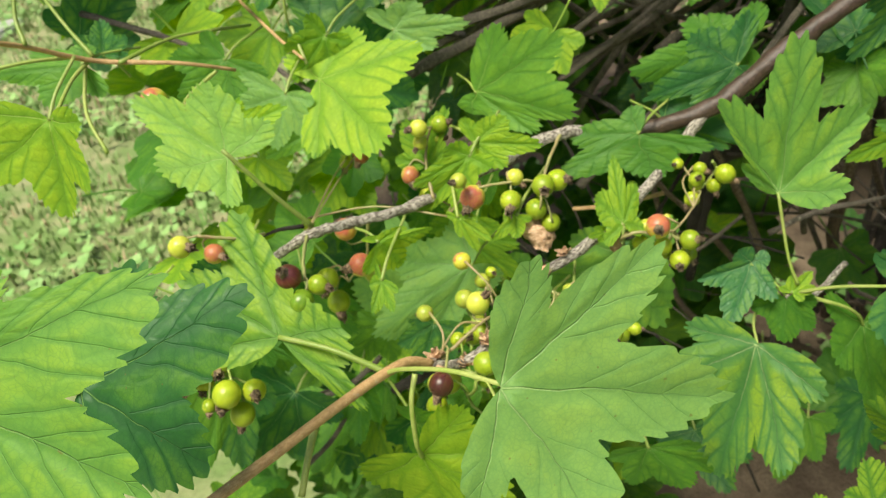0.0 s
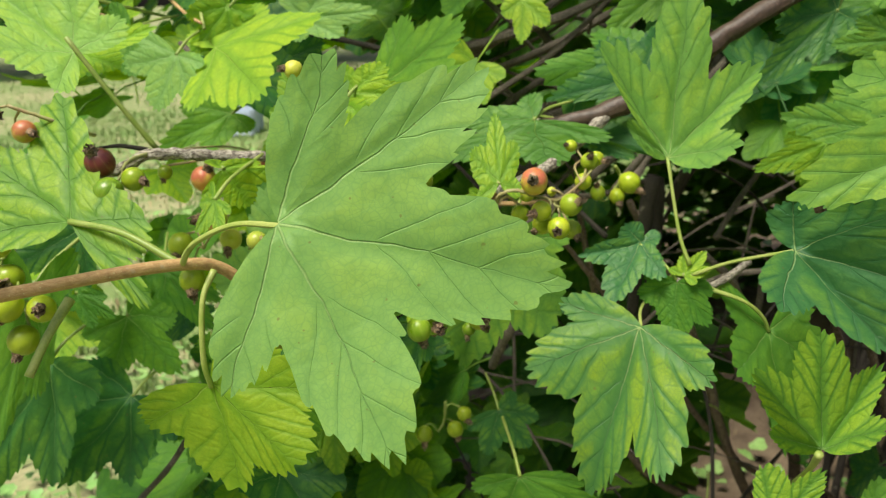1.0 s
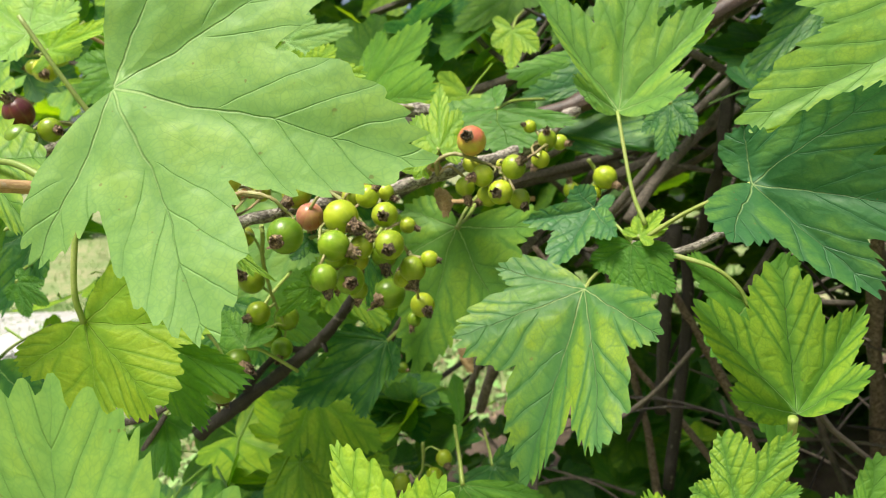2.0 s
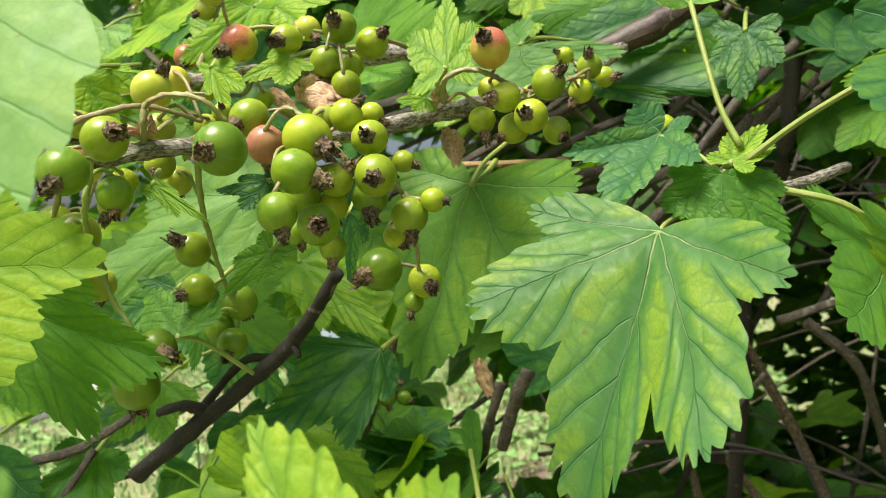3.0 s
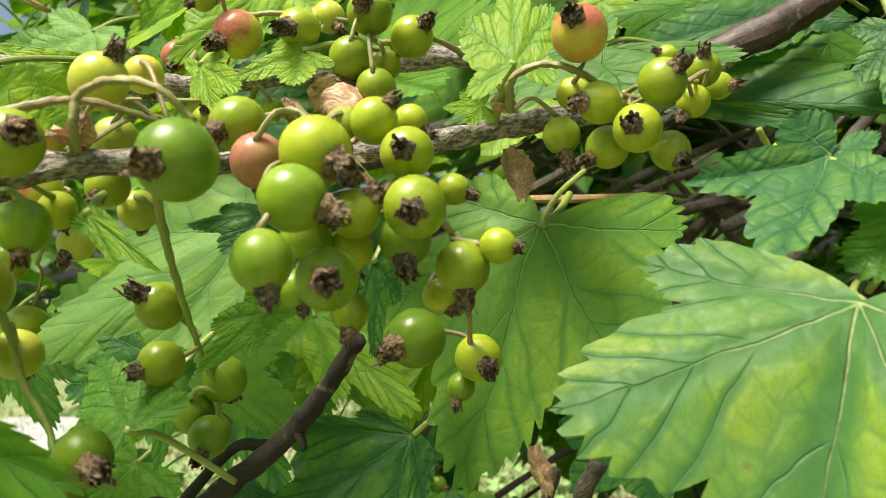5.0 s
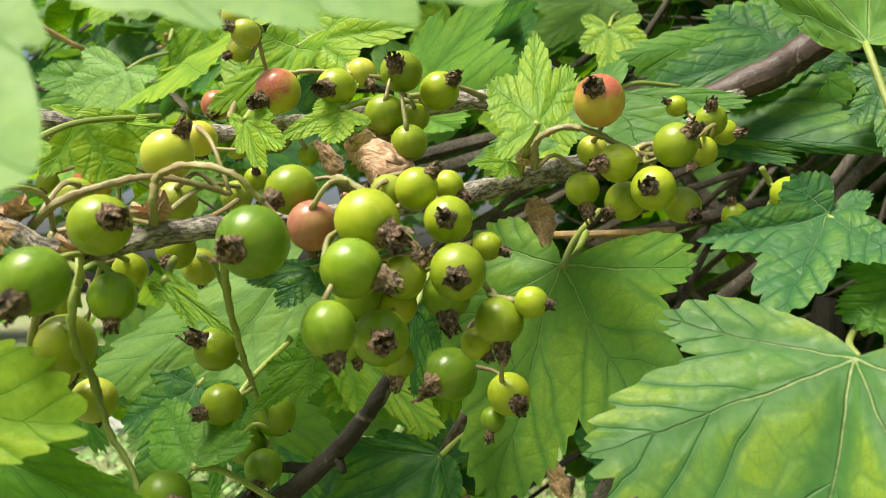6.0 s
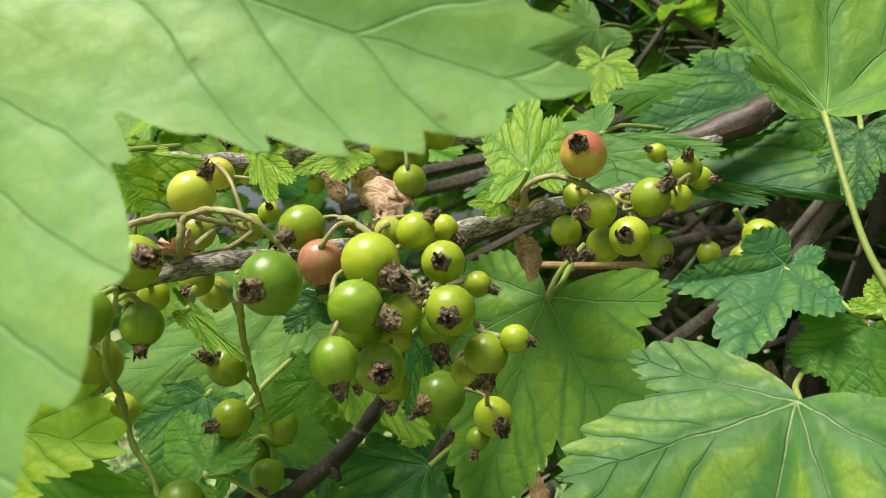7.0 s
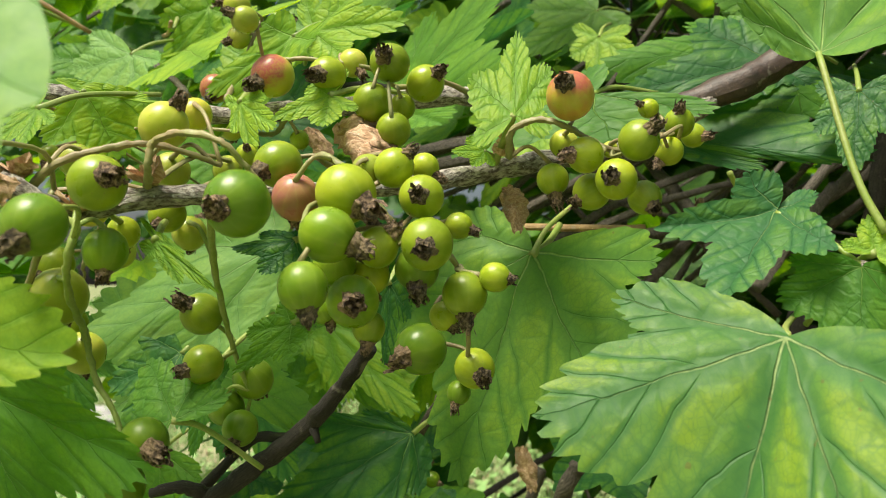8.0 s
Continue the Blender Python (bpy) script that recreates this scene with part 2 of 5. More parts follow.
# yellow-green blade, its colour brightened for sunlight that doesn't reach it
SUNLIT_GOLD = leaf_material("leaf_sunlit_golden", (0.235, 0.40, 0.024), (0.38, 0.50, 0.032), 0.85, (0.34, 0.46, 0.08), glow=0.52, ink=0.6, spread=0.5)
MOTTLED = leaf_material("leaf_mottled", (0.092, 0.242, 0.056), (0.24, 0.37, 0.032), 0.95, (0.42, 0.53, 0.22), vary=0.04, gloss=0.50, ink=1.35, spread=0.30)
# green of the darker leaves, lowered further to carry shade inside the bush
DEEP = leaf_material("leaf_deep_shaded_green", (0.038, 0.145, 0.036), (0.125, 0.275, 0.036), 0.85, (0.20, 0.36, 0.10), gloss=0.50)
CLEAR = leaf_material("leaf_dark_veined", (0.054, 0.178, 0.058), (0.14, 0.29, 0.050), 0.75, (0.28, 0.42, 0.16), vary=0.05, gloss=0.46, ink=0.95)
VEINED = leaf_material("leaf_yellow_with_dark_veins", (0.135, 0.295, 0.032), (0.275, 0.42, 0.032), 0.95, (0.24, 0.40, 0.10), gloss=0.52, ink=1.3, spread=0.75)
MID = leaf_material("leaf_mid_green", (0.092, 0.24, 0.028), (0.165, 0.33, 0.032), 0.6, (0.24, 0.38, 0.08), vary=0.2, ink=0.7)
# greens lowered so that the gaps between massed leaves read as deep shade
MASS = leaf_material("leaf_mass_shaded", (0.062, 0.175, 0.020), (0.125, 0.255, 0.026), 0.6, (0.22, 0.34, 0.07), vary=0.35, island=True)
DRY = bark_material("dry_leaf", (0.40, 0.23, 0.125), (0.64, 0.44, 0.29), 0.9, 0.8, 0.6)
CALYX = plain_material("dry_calyx", (0.048, 0.030, 0.018), (0.40, 0.28, 0.17), 6.5, 0.9, 0.9, 0.0012, 0.2)
GREEN_SKIN = berry_material("berry_green", (0.215, 0.295, 0.013), (0.29, 0.355, 0.020), (0, 0, 0), 0.0)
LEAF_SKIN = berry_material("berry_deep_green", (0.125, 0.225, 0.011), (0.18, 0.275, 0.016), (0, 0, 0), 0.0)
YELLOW_SKIN = berry_material("berry_yellow_green", (0.33, 0.385, 0.040), (0.39, 0.405, 0.06), (0, 0, 0), 0.0)
BLUSH_SKIN = berry_material("berry_blush", (0.40, 0.43, 0.035), (0.44, 0.41, 0.05), (0.36, 0.060, 0.070), 0.9)
RED_SKIN = berry_material("berry_red", (0.40, 0.35, 0.045), (0.42, 0.25, 0.06), (0.36, 0.09, 0.065), 0.9)
DARK_SKIN = berry_material("berry_dark_red", (0.085, 0.018, 0.018), (0.13, 0.025, 0.02), (0.05, 0.012, 0.014), 0.7)
PINK_SKIN = berry_material("berry_pink", (0.34, 0.135, 0.095), (0.37, 0.21, 0.10), (0.27, 0.045, 0.075), 1.0)
SKINS = {"p": PINK_SKIN, "g": GREEN_SKIN, "d": LEAF_SKIN, "y": YELLOW_SKIN, "b": BLUSH_SKIN, "r": RED_SKIN, "k": DARK_SKIN}
STALK = plain_material("green_stalk", (0.20, 0.28, 0.045), (0.27, 0.31, 0.085), 160.0, 0.5, 0.3, 0.0004)
STALK_PINK = plain_material("pink_stalk", (0.27, 0.20, 0.10), (0.25, 0.26, 0.09), 120.0, 0.5, 0.3, 0.0004)
BARK = bark_material("grey_bark", (0.085, 0.066, 0.052), (0.46, 0.42, 0.36), 1.0, 0.8, 1.0, 1.0)
BARK_OLD = bark_material("brown_bark", (0.033, 0.018, 0.012), (0.080, 0.047, 0.033), 0.6, 0.52, 1.0, 0.35)
BARK_SHOOT = bark_material("tan_shoot_bark", (0.36, 0.21, 0.09), (0.50, 0.33, 0.16), 0.8, 0.6, 1.0, 0.35)
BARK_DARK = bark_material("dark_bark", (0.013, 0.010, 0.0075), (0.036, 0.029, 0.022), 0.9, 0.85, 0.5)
BARK_TWIG = bark_material("twig_bark", (0.048, 0.038, 0.030), (0.145, 0.12, 0.096), 0.9, 0.8, 0.6)
BARK_TRUNK = bark_material("rough_brown_bark", (0.075, 0.052, 0.037), (0.26, 0.195, 0.145), 1.0, 0.9, 1.2, 1.0)
SOIL = plain_material("soil", (0.10, 0.070, 0.047), (0.19, 0.14, 0.095), 22.0, 0.95, 0.9, 0.01, 0.0)
LAWN = plain_material("lawn_earth", (0.125, 0.19, 0.055), (0.29, 0.27, 0.15), 9.0, 0.95, 0.9, 0.01, 0.0)


# ---------------------------------------------------------------- builders
def mesh_object(name, verts, faces, material, parent=None, uvs=None, at=None, smooth=True):
    me = bpy.data.meshes.new(name)
    me.from_pydata([tuple(v) for v in verts], [], faces)
    if uvs is not None:
        layer = me.uv_layers.new(name="UVMap")
        index = np.empty(len(me.loops), dtype=np.int32)
        me.loops.foreach_get("vertex_index", index)
        layer.data.foreach_set("uv", np.asarray(uvs, dtype=np.float32)[index].ravel())
    if smooth:
        me.polygons.foreach_set("use_smooth", np.ones(len(me.polygons), dtype=bool))
    me.materials.append(material)
    me.update()
    ob = new(name, me)
    if at is not None:
        ob.location = at
    if parent is not None:
        attach(ob, parent)
    return ob


def attach(ob, parent):
    """Parents ob; its own place stays as given in the world (things stand unturned at their origins)."""
    above = Vector((0, 0, 0))
    p = parent
    while p is not None:
        above += p.location
        p = p.parent
    ob.parent = parent
    ob.location = ob.location - above


def thing(name, at, label, category, group="", kind=""):
    ob = new(name)
    ob.empty_display_size = 0.01
    ob.location = at
    return tagged(ob, label, category, group, kind)


def spline(points, steps):
    """Points of a smooth line through the given ones, with whatever else they carry (radius)."""
    p = np.array(points, dtype=float)
    if len(p) == 2:
        return p[0] + (p[1] - p[0]) * np.linspace(0, 1, steps + 1)[:, None]
    p = np.vstack([2 * p[0] - p[1], p, 2 * p[-1] - p[-2]])
    out = []
    for i in range(1, len(p) - 2):
        for s in np.arange(steps) / steps:
            a, b, c, d = p[i - 1 : i + 3]
            out.append(0.5 * (2 * b + (c - a) * s + (2 * a - 5 * b + 4 * c - d) * s * s + (3 * b - a - 3 * c + d) * s**3))
    return np.array(out + [p[-2]])


def tube_data(points, sides=10, steps=6, knots=0.0, seed=0):
    """Verts, faces and uvs of a tapered, slightly knobbly stem through (x, y, z, radius) points."""
    rng = np.random.RandomState(seed)
    line = spline(points, steps)
    line[:, 3] = np.maximum(line[:, 3], 0.0002)
    n = len(line)
    if knots:
        line[:, 3] *= 1 + knots * (rng.rand(n) - 0.4)
        line[:, :3] += (rng.rand(n, 3) - 0.5) * line[:, 3:4] * knots * 1.2
    verts, uvs, faces = [], [], []
    along = np.gradient(line[:, :3], axis=0)
    up = Vector((0.13, -0.3, 0.95))
    run = 0.0
    for i in range(n):
        d = Vector(along[i]).normalized()
        side = d.cross(up).normalized()
        other = side.cross(d)
        if i:
            run += float(np.linalg.norm(line[i, :3] - line[i - 1, :3]))
        for k in range(sides + 1):
            a = 2 * math.pi * k / sides
            lump = 1 + knots * 0.35 * math.sin(3 * a + i * 0.9) + knots * 0.5 * (rng.rand() - 0.5) * (k < sides)
            verts.append(Vector(line[i, :3]) + (side * math.cos(a) + other * math.sin(a)) * line[i, 3] * lump)
            uvs.append((run * 10, k / sides))
        verts[-1] = verts[-1 - sides].copy()
    w = sides + 1
    for i in range(n - 1):
        for k in range(sides):
            faces.append((i * w + k, i * w + k + 1, (i + 1) * w + k + 1, (i + 1) * w + k))
    for i in (0, n - 1):
        verts.append(Vector(line[i, :3]))
        uvs.append((0.5, 0.5))
        c = len(verts) - 1
        for k in range(sides):
            faces.append((c, i * w + k + 1, i * w + k) if i == 0 else (c, i * w + k, i * w + k + 1))
    return verts, faces, uvs


def stem(name, points, material, parent, sides=10, steps=6, knots=0.0, seed=0, label=""):
    origin = Vector(points[0][:3])
    verts, faces, uvs = tube_data(points, sides, steps, knots, seed)
    ob = mesh_object(name, [v - origin for v in verts], faces, material, parent, uvs, origin)
    return tagged(ob, label)


LOBES = ((0.0, 1.0, 34.0), (47.0, 0.87, 33.0), (-47.0, 0.87, 33.0), (93.0, 0.62, 34.0), (-93.0, 0.62, 34.0))


def outline(theta, rng_phase, deep, ragged, teeth=True):
    """Radius of the toothed, five-lobed leaf edge at an angle (degrees) from the middle lobe."""
    r = 0.0
    for a, size, width in LOBES:
        x = abs(theta - a) / width
        size = size * (1 + ragged * math.sin(a * 1.7 + rng_phase))
        r = max(r, size * (1 - deep * min(x, 1.6) ** 1.45))
    back = max(0.0, (abs(theta) - 112.0) / 58.0)
    r *= max(0.05, 1 - back**0.8 * 0.92)
    if teeth:
        p = abs(theta) / 4.9 + 0.45 * math.sin(theta * 0.17 + rng_phase) + rng_phase
        saw = p - math.floor(p)
        tooth = 1 - (1 - saw / 0.66) ** 1.7 if saw < 0.66 else ((1 - saw) / 0.34) ** 0.8
        big = 0.5 + 0.5 * math.sin(theta / 8.3 * math.pi + 2.3 * rng_phase)
        r *= 1 + (tooth - 0.6) * (0.052 + 0.070 * big) * (1 if abs(theta) < 128 else 0.4)
    return r


def leaf_shape(tip, left, right, seed, cup=0.05, wave=0.03, droop=0.06, rays=310, rings=9, deep=0.56, left_foot=None, right_foot=None):
    """Verts (from the leaf's base), faces and uvs of a leaf whose three chief lobes end at tip, left and right."""
    rng = random.Random(seed)
    phase, phase2 = rng.uniform(0, 6), rng.uniform(0, 6)
    tip, left, right = Vector(tip), Vector(left), Vector(right)
    size = tip.length
    nl, nr = tip.cross(left).normalized(), right.cross(tip).normalized()
    ca, sa = 0.87 * math.cos(radians(47)), 0.87 * math.sin(radians(47))
    el, er = (left - tip * ca) / sa, (right - tip * ca) / sa
    fa, fs = 0.62 * math.cos(radians(93)), 0.62 * math.sin(radians(93))
    foot_l = Vector(left_foot) if left_foot is not None else tip * fa + el * fs
    foot_r = Vector(right_foot) if right_foot is not None else tip * fa + er * fs
    det = ca * fs - sa * fa
    verts, uvs, faces = [Vector((0, 0, 0))], [(0.5, 0.5)], []
    for k in range(1, rings + 1):
        s = (k / rings) ** 0.9
        for i in range(rays):
            th = -170 + 340 * i / (rays - 1)
            fine = outline(th, phase, deep, 0.05, True)
            soft = outline(th, phase, deep, 0.05, False)
            r = s * (fine if k == rings else soft * 0.985 + (fine - soft * 0.985) * s**6)
            u, v = r * math.cos(radians(th)), r * math.sin(radians(th))
            if abs(th) <= 47:
                p = tip * u + (el * v if v > 0 else er * -v)
            else:
                w = abs(v)
                k1, k2 = (u * fs - w * fa) / det, (ca * w - sa * u) / det
                p = left * k1 + foot_l * k2 if v > 0 else right * k1 + foot_r * k2
            blend = max(0.0, min(1.0, 0.5 + v * 4))
            normal = (nl * blend + nr * (1 - blend)).normalized()
            rise = cup * r * r - droop * max(0, u) ** 2 + wave * math.sin(radians(th) * 5 + phase2) * r**2.2
            rise += 0.005 * math.sin(radians(th) * 11 + phase) * r**3
            fold = min(abs(th), abs(abs(th) - 47), abs(abs(th) - 93))
            rise -= 0.011 * math.exp(-((r * math.sin(radians(min(fold, 90))) / 0.045) ** 2)) * min(1, 4 * r) * (1 - 0.6 * min(1, r))
            rise += 0.016 * noise.noise((u * 4.2, v * 4.2, phase)) * min(1, 3 * r) + 0.006 * noise.noise((u * 11, v * 11, phase2)) * min(1, 3 * r)
            verts.append(p + normal * rise * size)
            uvs.append((0.5 + 0.5 * u, 0.5 + 0.5 * v))
    for i in range(rays - 1):
        faces.append((0, 1 + i, 2 + i))
    for k in range(rings - 1):
        for i in range(rays - 1):
            a = 1 + k * rays + i
            faces.append((a, a + rays, a + rays + 1, a + 1))
    return verts, faces, uvs


leaf_count = 0


def leaf(parent, material, base, tip, left, right, label="", stalk=True, **shape):
    """One leaf blade as a part; its chief lobes end at the given places."""
    global leaf_count
    leaf_count += 1
    base = Vector(base)
    for key in ("left_foot", "right_foot"):
        if key in shape:
            shape[key] = Vector(shape[key]) - base
    verts, faces, uvs = leaf_shape(Vector(tip) - base, Vector(left) - base, Vector(right) - base, leaf_count, **shape)
    blade = tagged(mesh_object("leaf", verts, faces, material, parent, uvs, base), label)
    if stalk:
        back = (base - Vector(tip)).normalized() * 0.6 + Vector((0.1, 0.75, 0.05))
        petiole(blade, [base, base + back * 0.012 + Vector((0, 0, 0.001)), base + back * 0.034 - Vector((0, 0, 0.004))], 0.0008)
    return blade


def petiole(parent, points, radius=0.0011, material=None):
    return stem("petiole", [(*p, radius * (1 + 0.25 * (i == 0))) for i, p in enumerate(points)], material or STALK, parent, 8, 7)


def ball_data(rings=14, sides=22):
    verts, faces = [(0, 0, -1.0)], []
    for i in range(1, rings):
        a = math.pi * i / rings
        for k in range(sides):
            b = 2 * math.pi * k / sides
            verts.append((math.sin(a) * math.cos(b), math.sin(a) * math.sin(b), -math.cos(a)))
    verts.append((0, 0, 1.0))
    for k in range(sides):
        faces.append((0, 1 + (k + 1) % sides, 1 + k))
        faces.append((len(verts) - 1, 1 + (rings - 2) * sides + k, 1 + (rings - 2) * sides + (k + 1) % sides))
    for i in range(rings - 2):
        for k in range(sides):
            a, b = 1 + i * sides + k, 1 + i * sides + (k + 1) % sides
            faces.append((a, b, b + sides, a + sides))
    return verts, faces


def calyx_data(seed):
    """The withered flower end: a short wrinkled cup whose rim is torn into bent, dry sepals round a darker hollow."""
    rng = random.Random(seed)
    verts, faces = [], []
    sides = 20
    long = rng.uniform(0.75, 1.25)
    rims = ((0.44, -0.12), (0.40, 0.03), (0.34, 0.17), (0.36, 0.30), (0.30, 0.42), (0.20, 0.30), (0.10, 0.22))
    for j, (radius, height) in enumerate(rims):
        for k in range(sides):
            a = 2 * math.pi * k / sides
            fold = 1 + 0.10 * math.sin(5 * a + seed) + 0.26 * (rng.random() - 0.5)
            lift = 0.10 * (rng.random() - 0.5) * (j > 0)
            verts.append((radius * fold * math.cos(a), radius * fold * math.sin(a), height * (long if j > 1 else 1) + lift))
    for j in range(len(rims) - 1):
        for k in range(sides):
            a, b = j * sides + k, j * sides + (k + 1) % sides
            faces.append((a, b, b + sides, a + sides))
    faces.append(tuple(range((len(rims) - 1) * sides, len(rims) * sides)))
    for k in range(10):
        first, second = 3 * sides + 2 * k, 3 * sides + 2 * k + 1
        a = 2 * math.pi * (2 * k + 0.5) / sides
        out, along = Vector((math.cos(a), math.sin(a), 0)), Vector((-math.sin(a), math.cos(a), 0))
        foot = (Vector(verts[first]) + Vector(verts[second])) / 2
        reach, lean = rng.uniform(0.15, 0.62) * long, rng.uniform(-0.75, 0.3)
        edge = (first, second)
        for step in (1, 2, 3):
            s = step / 3
            centre = foot + out * lean * 0.4 * s * s + Vector((0, 0, reach * s)) + along * rng.uniform(-0.08, 0.08) * s
            width, n = 0.13 * (1 - 0.75 * s) + 0.02, len(verts)
            verts += [tuple(centre - along * width + out * rng.uniform(-0.05, 0.05)), tuple(centre + along * width + out * rng.uniform(-0.05, 0.05))]
            faces.append((edge[0], edge[1], n + 1, n))
            edge = (n, n + 1)
    return verts, faces


BALL = ball_data()
CALYXES = [calyx_data(40 + i) for i in range(6)]
ball_meshes, calyx_meshes = {}, []


def berry_cluster(label, berries, rachis, stalk_material=None):
    """A raceme: its stalk, its berries, each with a dry calyx, and the short stalk of each berry.
    berries: (x, y, z, radius, skin, direction of the flower end as a turn and a rise in degrees)."""
    if not ball_meshes:
        for key, skin in SKINS.items():
            me = bpy.data.meshes.new("berry")
            me.from_pydata(BALL[0], [], BALL[1])
            me.polygons.foreach_set("use_smooth", np.ones(len(me.polygons), dtype=bool))
            me.materials.append(skin)
            ball_meshes[key] = me
        for verts, faces in CALYXES:
            me = bpy.data.meshes.new("calyx")
            me.from_pydata(verts, [], faces)
            me.materials.append(CALYX)
            calyx_meshes.append(me)
    cluster = thing("berry_cluster", rachis[0], label, "berry cluster", "currant berry clusters")
    stem("stalk", [(*p, 0.00095 - 0.0004 * k / len(rachis)) for k, p in enumerate(rachis)], stalk_material or STALK, cluster, 8, 9, 0.28, len(berries))
    line = spline(rachis, 8)
    for i, (x, y, z, r, skin, turn, rise) in enumerate(berries):
        rng = random.Random(int(x * 1e5) + i)
        d = Vector((math.cos(radians(rise)) * math.cos(radians(turn)), math.cos(radians(rise)) * math.sin(radians(turn)), math.sin(radians(rise))))
        ob = new("berry", ball_meshes[skin])
        ob.matrix_world = Matrix.LocRotScale((x, y, z), d.to_track_quat("Z", "Y"), (r * rng.uniform(0.97, 1.02), r * rng.uniform(0.97, 1.02), r * rng.uniform(1.0, 1.06)))
        attach(ob, cluster)
        cup = new("calyx", calyx_meshes[rng.randrange(6)])
        k = r * rng.uniform(0.85, 1.1)
        cup.matrix_world = Matrix.LocRotScale(Vector((x, y, z)) + d * r * 1.01, d.to_track_quat("Z", "Y") @ Euler((rng.uniform(-0.25, 0.25), rng.uniform(-0.25, 0.25), rng.uniform(0, 6))).to_quaternion(), (k, k, k * rng.uniform(0.85, 1.25)))
        inverse = Matrix.LocRotScale(Vector((x, y, z)), d.to_track_quat("Z", "Y"), ob.scale).inverted()
        cup.parent, cup.matrix_parent_inverse = ob, inverse
        root = Vector((x, y, z)) - d * r * 0.97
        near = Vector(line[np.argmin(((line - np.array(root)) ** 2).sum(1))])
        if (near - root).length > 0.001:
            mid = (near + root) / 2 - d * min(0.006, (near - root).length * 0.35)
            stalk = stem("berry_stalk", [(*near, 0.0006), (*mid, 0.00055), (*root, 0.0007)], stalk_material or STALK, None, 6, 4)
            stalk.parent, stalk.matrix_parent_inverse = ob, inverse
    return cluster


# ---------------------------------------------------------------- ground and distance
def sheet(name, half, cells, height, material, centre=(0, 0)):
    xs = np.sign(np.linspace(-1, 1, cells)) * np.abs(np.linspace(-1, 1, cells)) ** 3 * half
    verts = [(centre[0] + x, centre[1] + y, height(centre[0] + x, centre[1] + y)) for y in xs for x in xs]
    faces = [(j * cells + i, j * cells + i + 1, (j + 1) * cells + i + 1, (j + 1) * cells + i) for j in range(cells - 1) for i in range(cells - 1)]
    return mesh_object(name, verts, faces, material)


def rough_ground(x, y):
    return 0.02 * noise.noise((x * 1.3, y * 1.3, 0.0)) + 0.01 * noise.noise((x * 6, y * 6, 3.0))


def bed_edge(x, y):
    return math.hypot((x - 0.95) / 1.12, (y - 1.40) / 1.20) - 1.0 + 0.16 * noise.noise((x * 3, y * 3, 9))


ground = sheet("ground", 120, 90, rough_ground, LAWN, (-0.5, 2.0))
tagged(ground, "short green lawn over bare light earth", "lawn", kind="structure")
bed = sheet("soil_bed", 2.2, 70, lambda x, y: rough_ground(x, y) + 0.03 - 0.10 * max(0.0, bed_edge(x, y)), SOIL, (1.15, 1.65))
tagged(bed, "brown bare soil beneath the currant bush", "soil", kind="structure")


def grass(name, count, area, seed, material, length, label, skip_bed=True):
    rng = np.random.RandomState(seed)
    verts, faces = [], []
    while len(faces) < count * 2:
        x, y = area[0] + (area[1] - area[0]) * rng.rand(), area[2] + (area[3] - area[2]) * rng.rand()
        if skip_bed and bed_edge(x, y) < 0.02:
            continue
        if noise.noise((x * 2.2, y * 2.2, 5.0)) < -0.22 and rng.rand() < 0.7:
            continue
        z = rough_ground(x, y) - 0.005
        h, a, lean = length * (0.5 + rng.rand()), rng.rand() * 6.28, 0.7 * rng.rand()
        w = 0.0028 + 0.002 * rng.rand()
        dx, dy = math.cos(a), math.sin(a)
        n = len(verts)
        verts += [(x - dy * w, y + dx * w, z), (x + dy * w, y - dx * w, z)]
        verts += [(x - dy * w * 0.8 + dx * h * lean * 0.35, y + dx * w * 0.8 + dy * h * lean * 0.35, z + h * 0.6)]
        verts += [(x + dy * w * 0.8 + dx * h * lean * 0.35, y - dx * w * 0.8 + dy * h * lean * 0.35, z + h * 0.6)]
        verts += [(x + dx * h * lean, y + dy * h * lean, z + h * (1 - 0.3 * lean))]
        faces += [(n, n + 1, n + 3, n + 2), (n + 2, n + 3, n + 4)]
    return tagged(mesh_object(name, verts, faces, material), label, "grass", kind="stuff")


GRASS = plain_material("grass_blade", (0.13, 0.27, 0.055), (0.27, 0.36, 0.13), 6.0, 0.6, 0.1, 0.001, 0.0)
CLOVER = plain_material("clover_leaf", (0.14, 0.30, 0.07), (0.24, 0.38, 0.12), 14.0, 0.55, 0.2, 0.001, 0.0)
STRAW = plain_material("dry_straw", (0.34, 0.26, 0.15), (0.45, 0.36, 0.22), 30.0, 0.8, 0.2, 0.001, 0.0)
grass("grass", 46000, (-3.4, 1.0, 1.0, 6.0), 11, GRASS, 0.030, "short tufted lawn grass with bare patches")
grass("outer_grass", 26000, (-7.0, 7.0, -5.0, 9.0), 19, GRASS, 0.05, "sparser lawn grass farther from the bush")
grass("straw", 2600, (0.0, 2.0, 0.6, 2.9), 12, STRAW, 0.035, "dry straw and stalks lying on the soil", False)
grass("dry_grass", 5200, (-2.6, 0.4, 1.0, 4.4), 13, STRAW, 0.026, "bleached dry blades between the lawn grass")


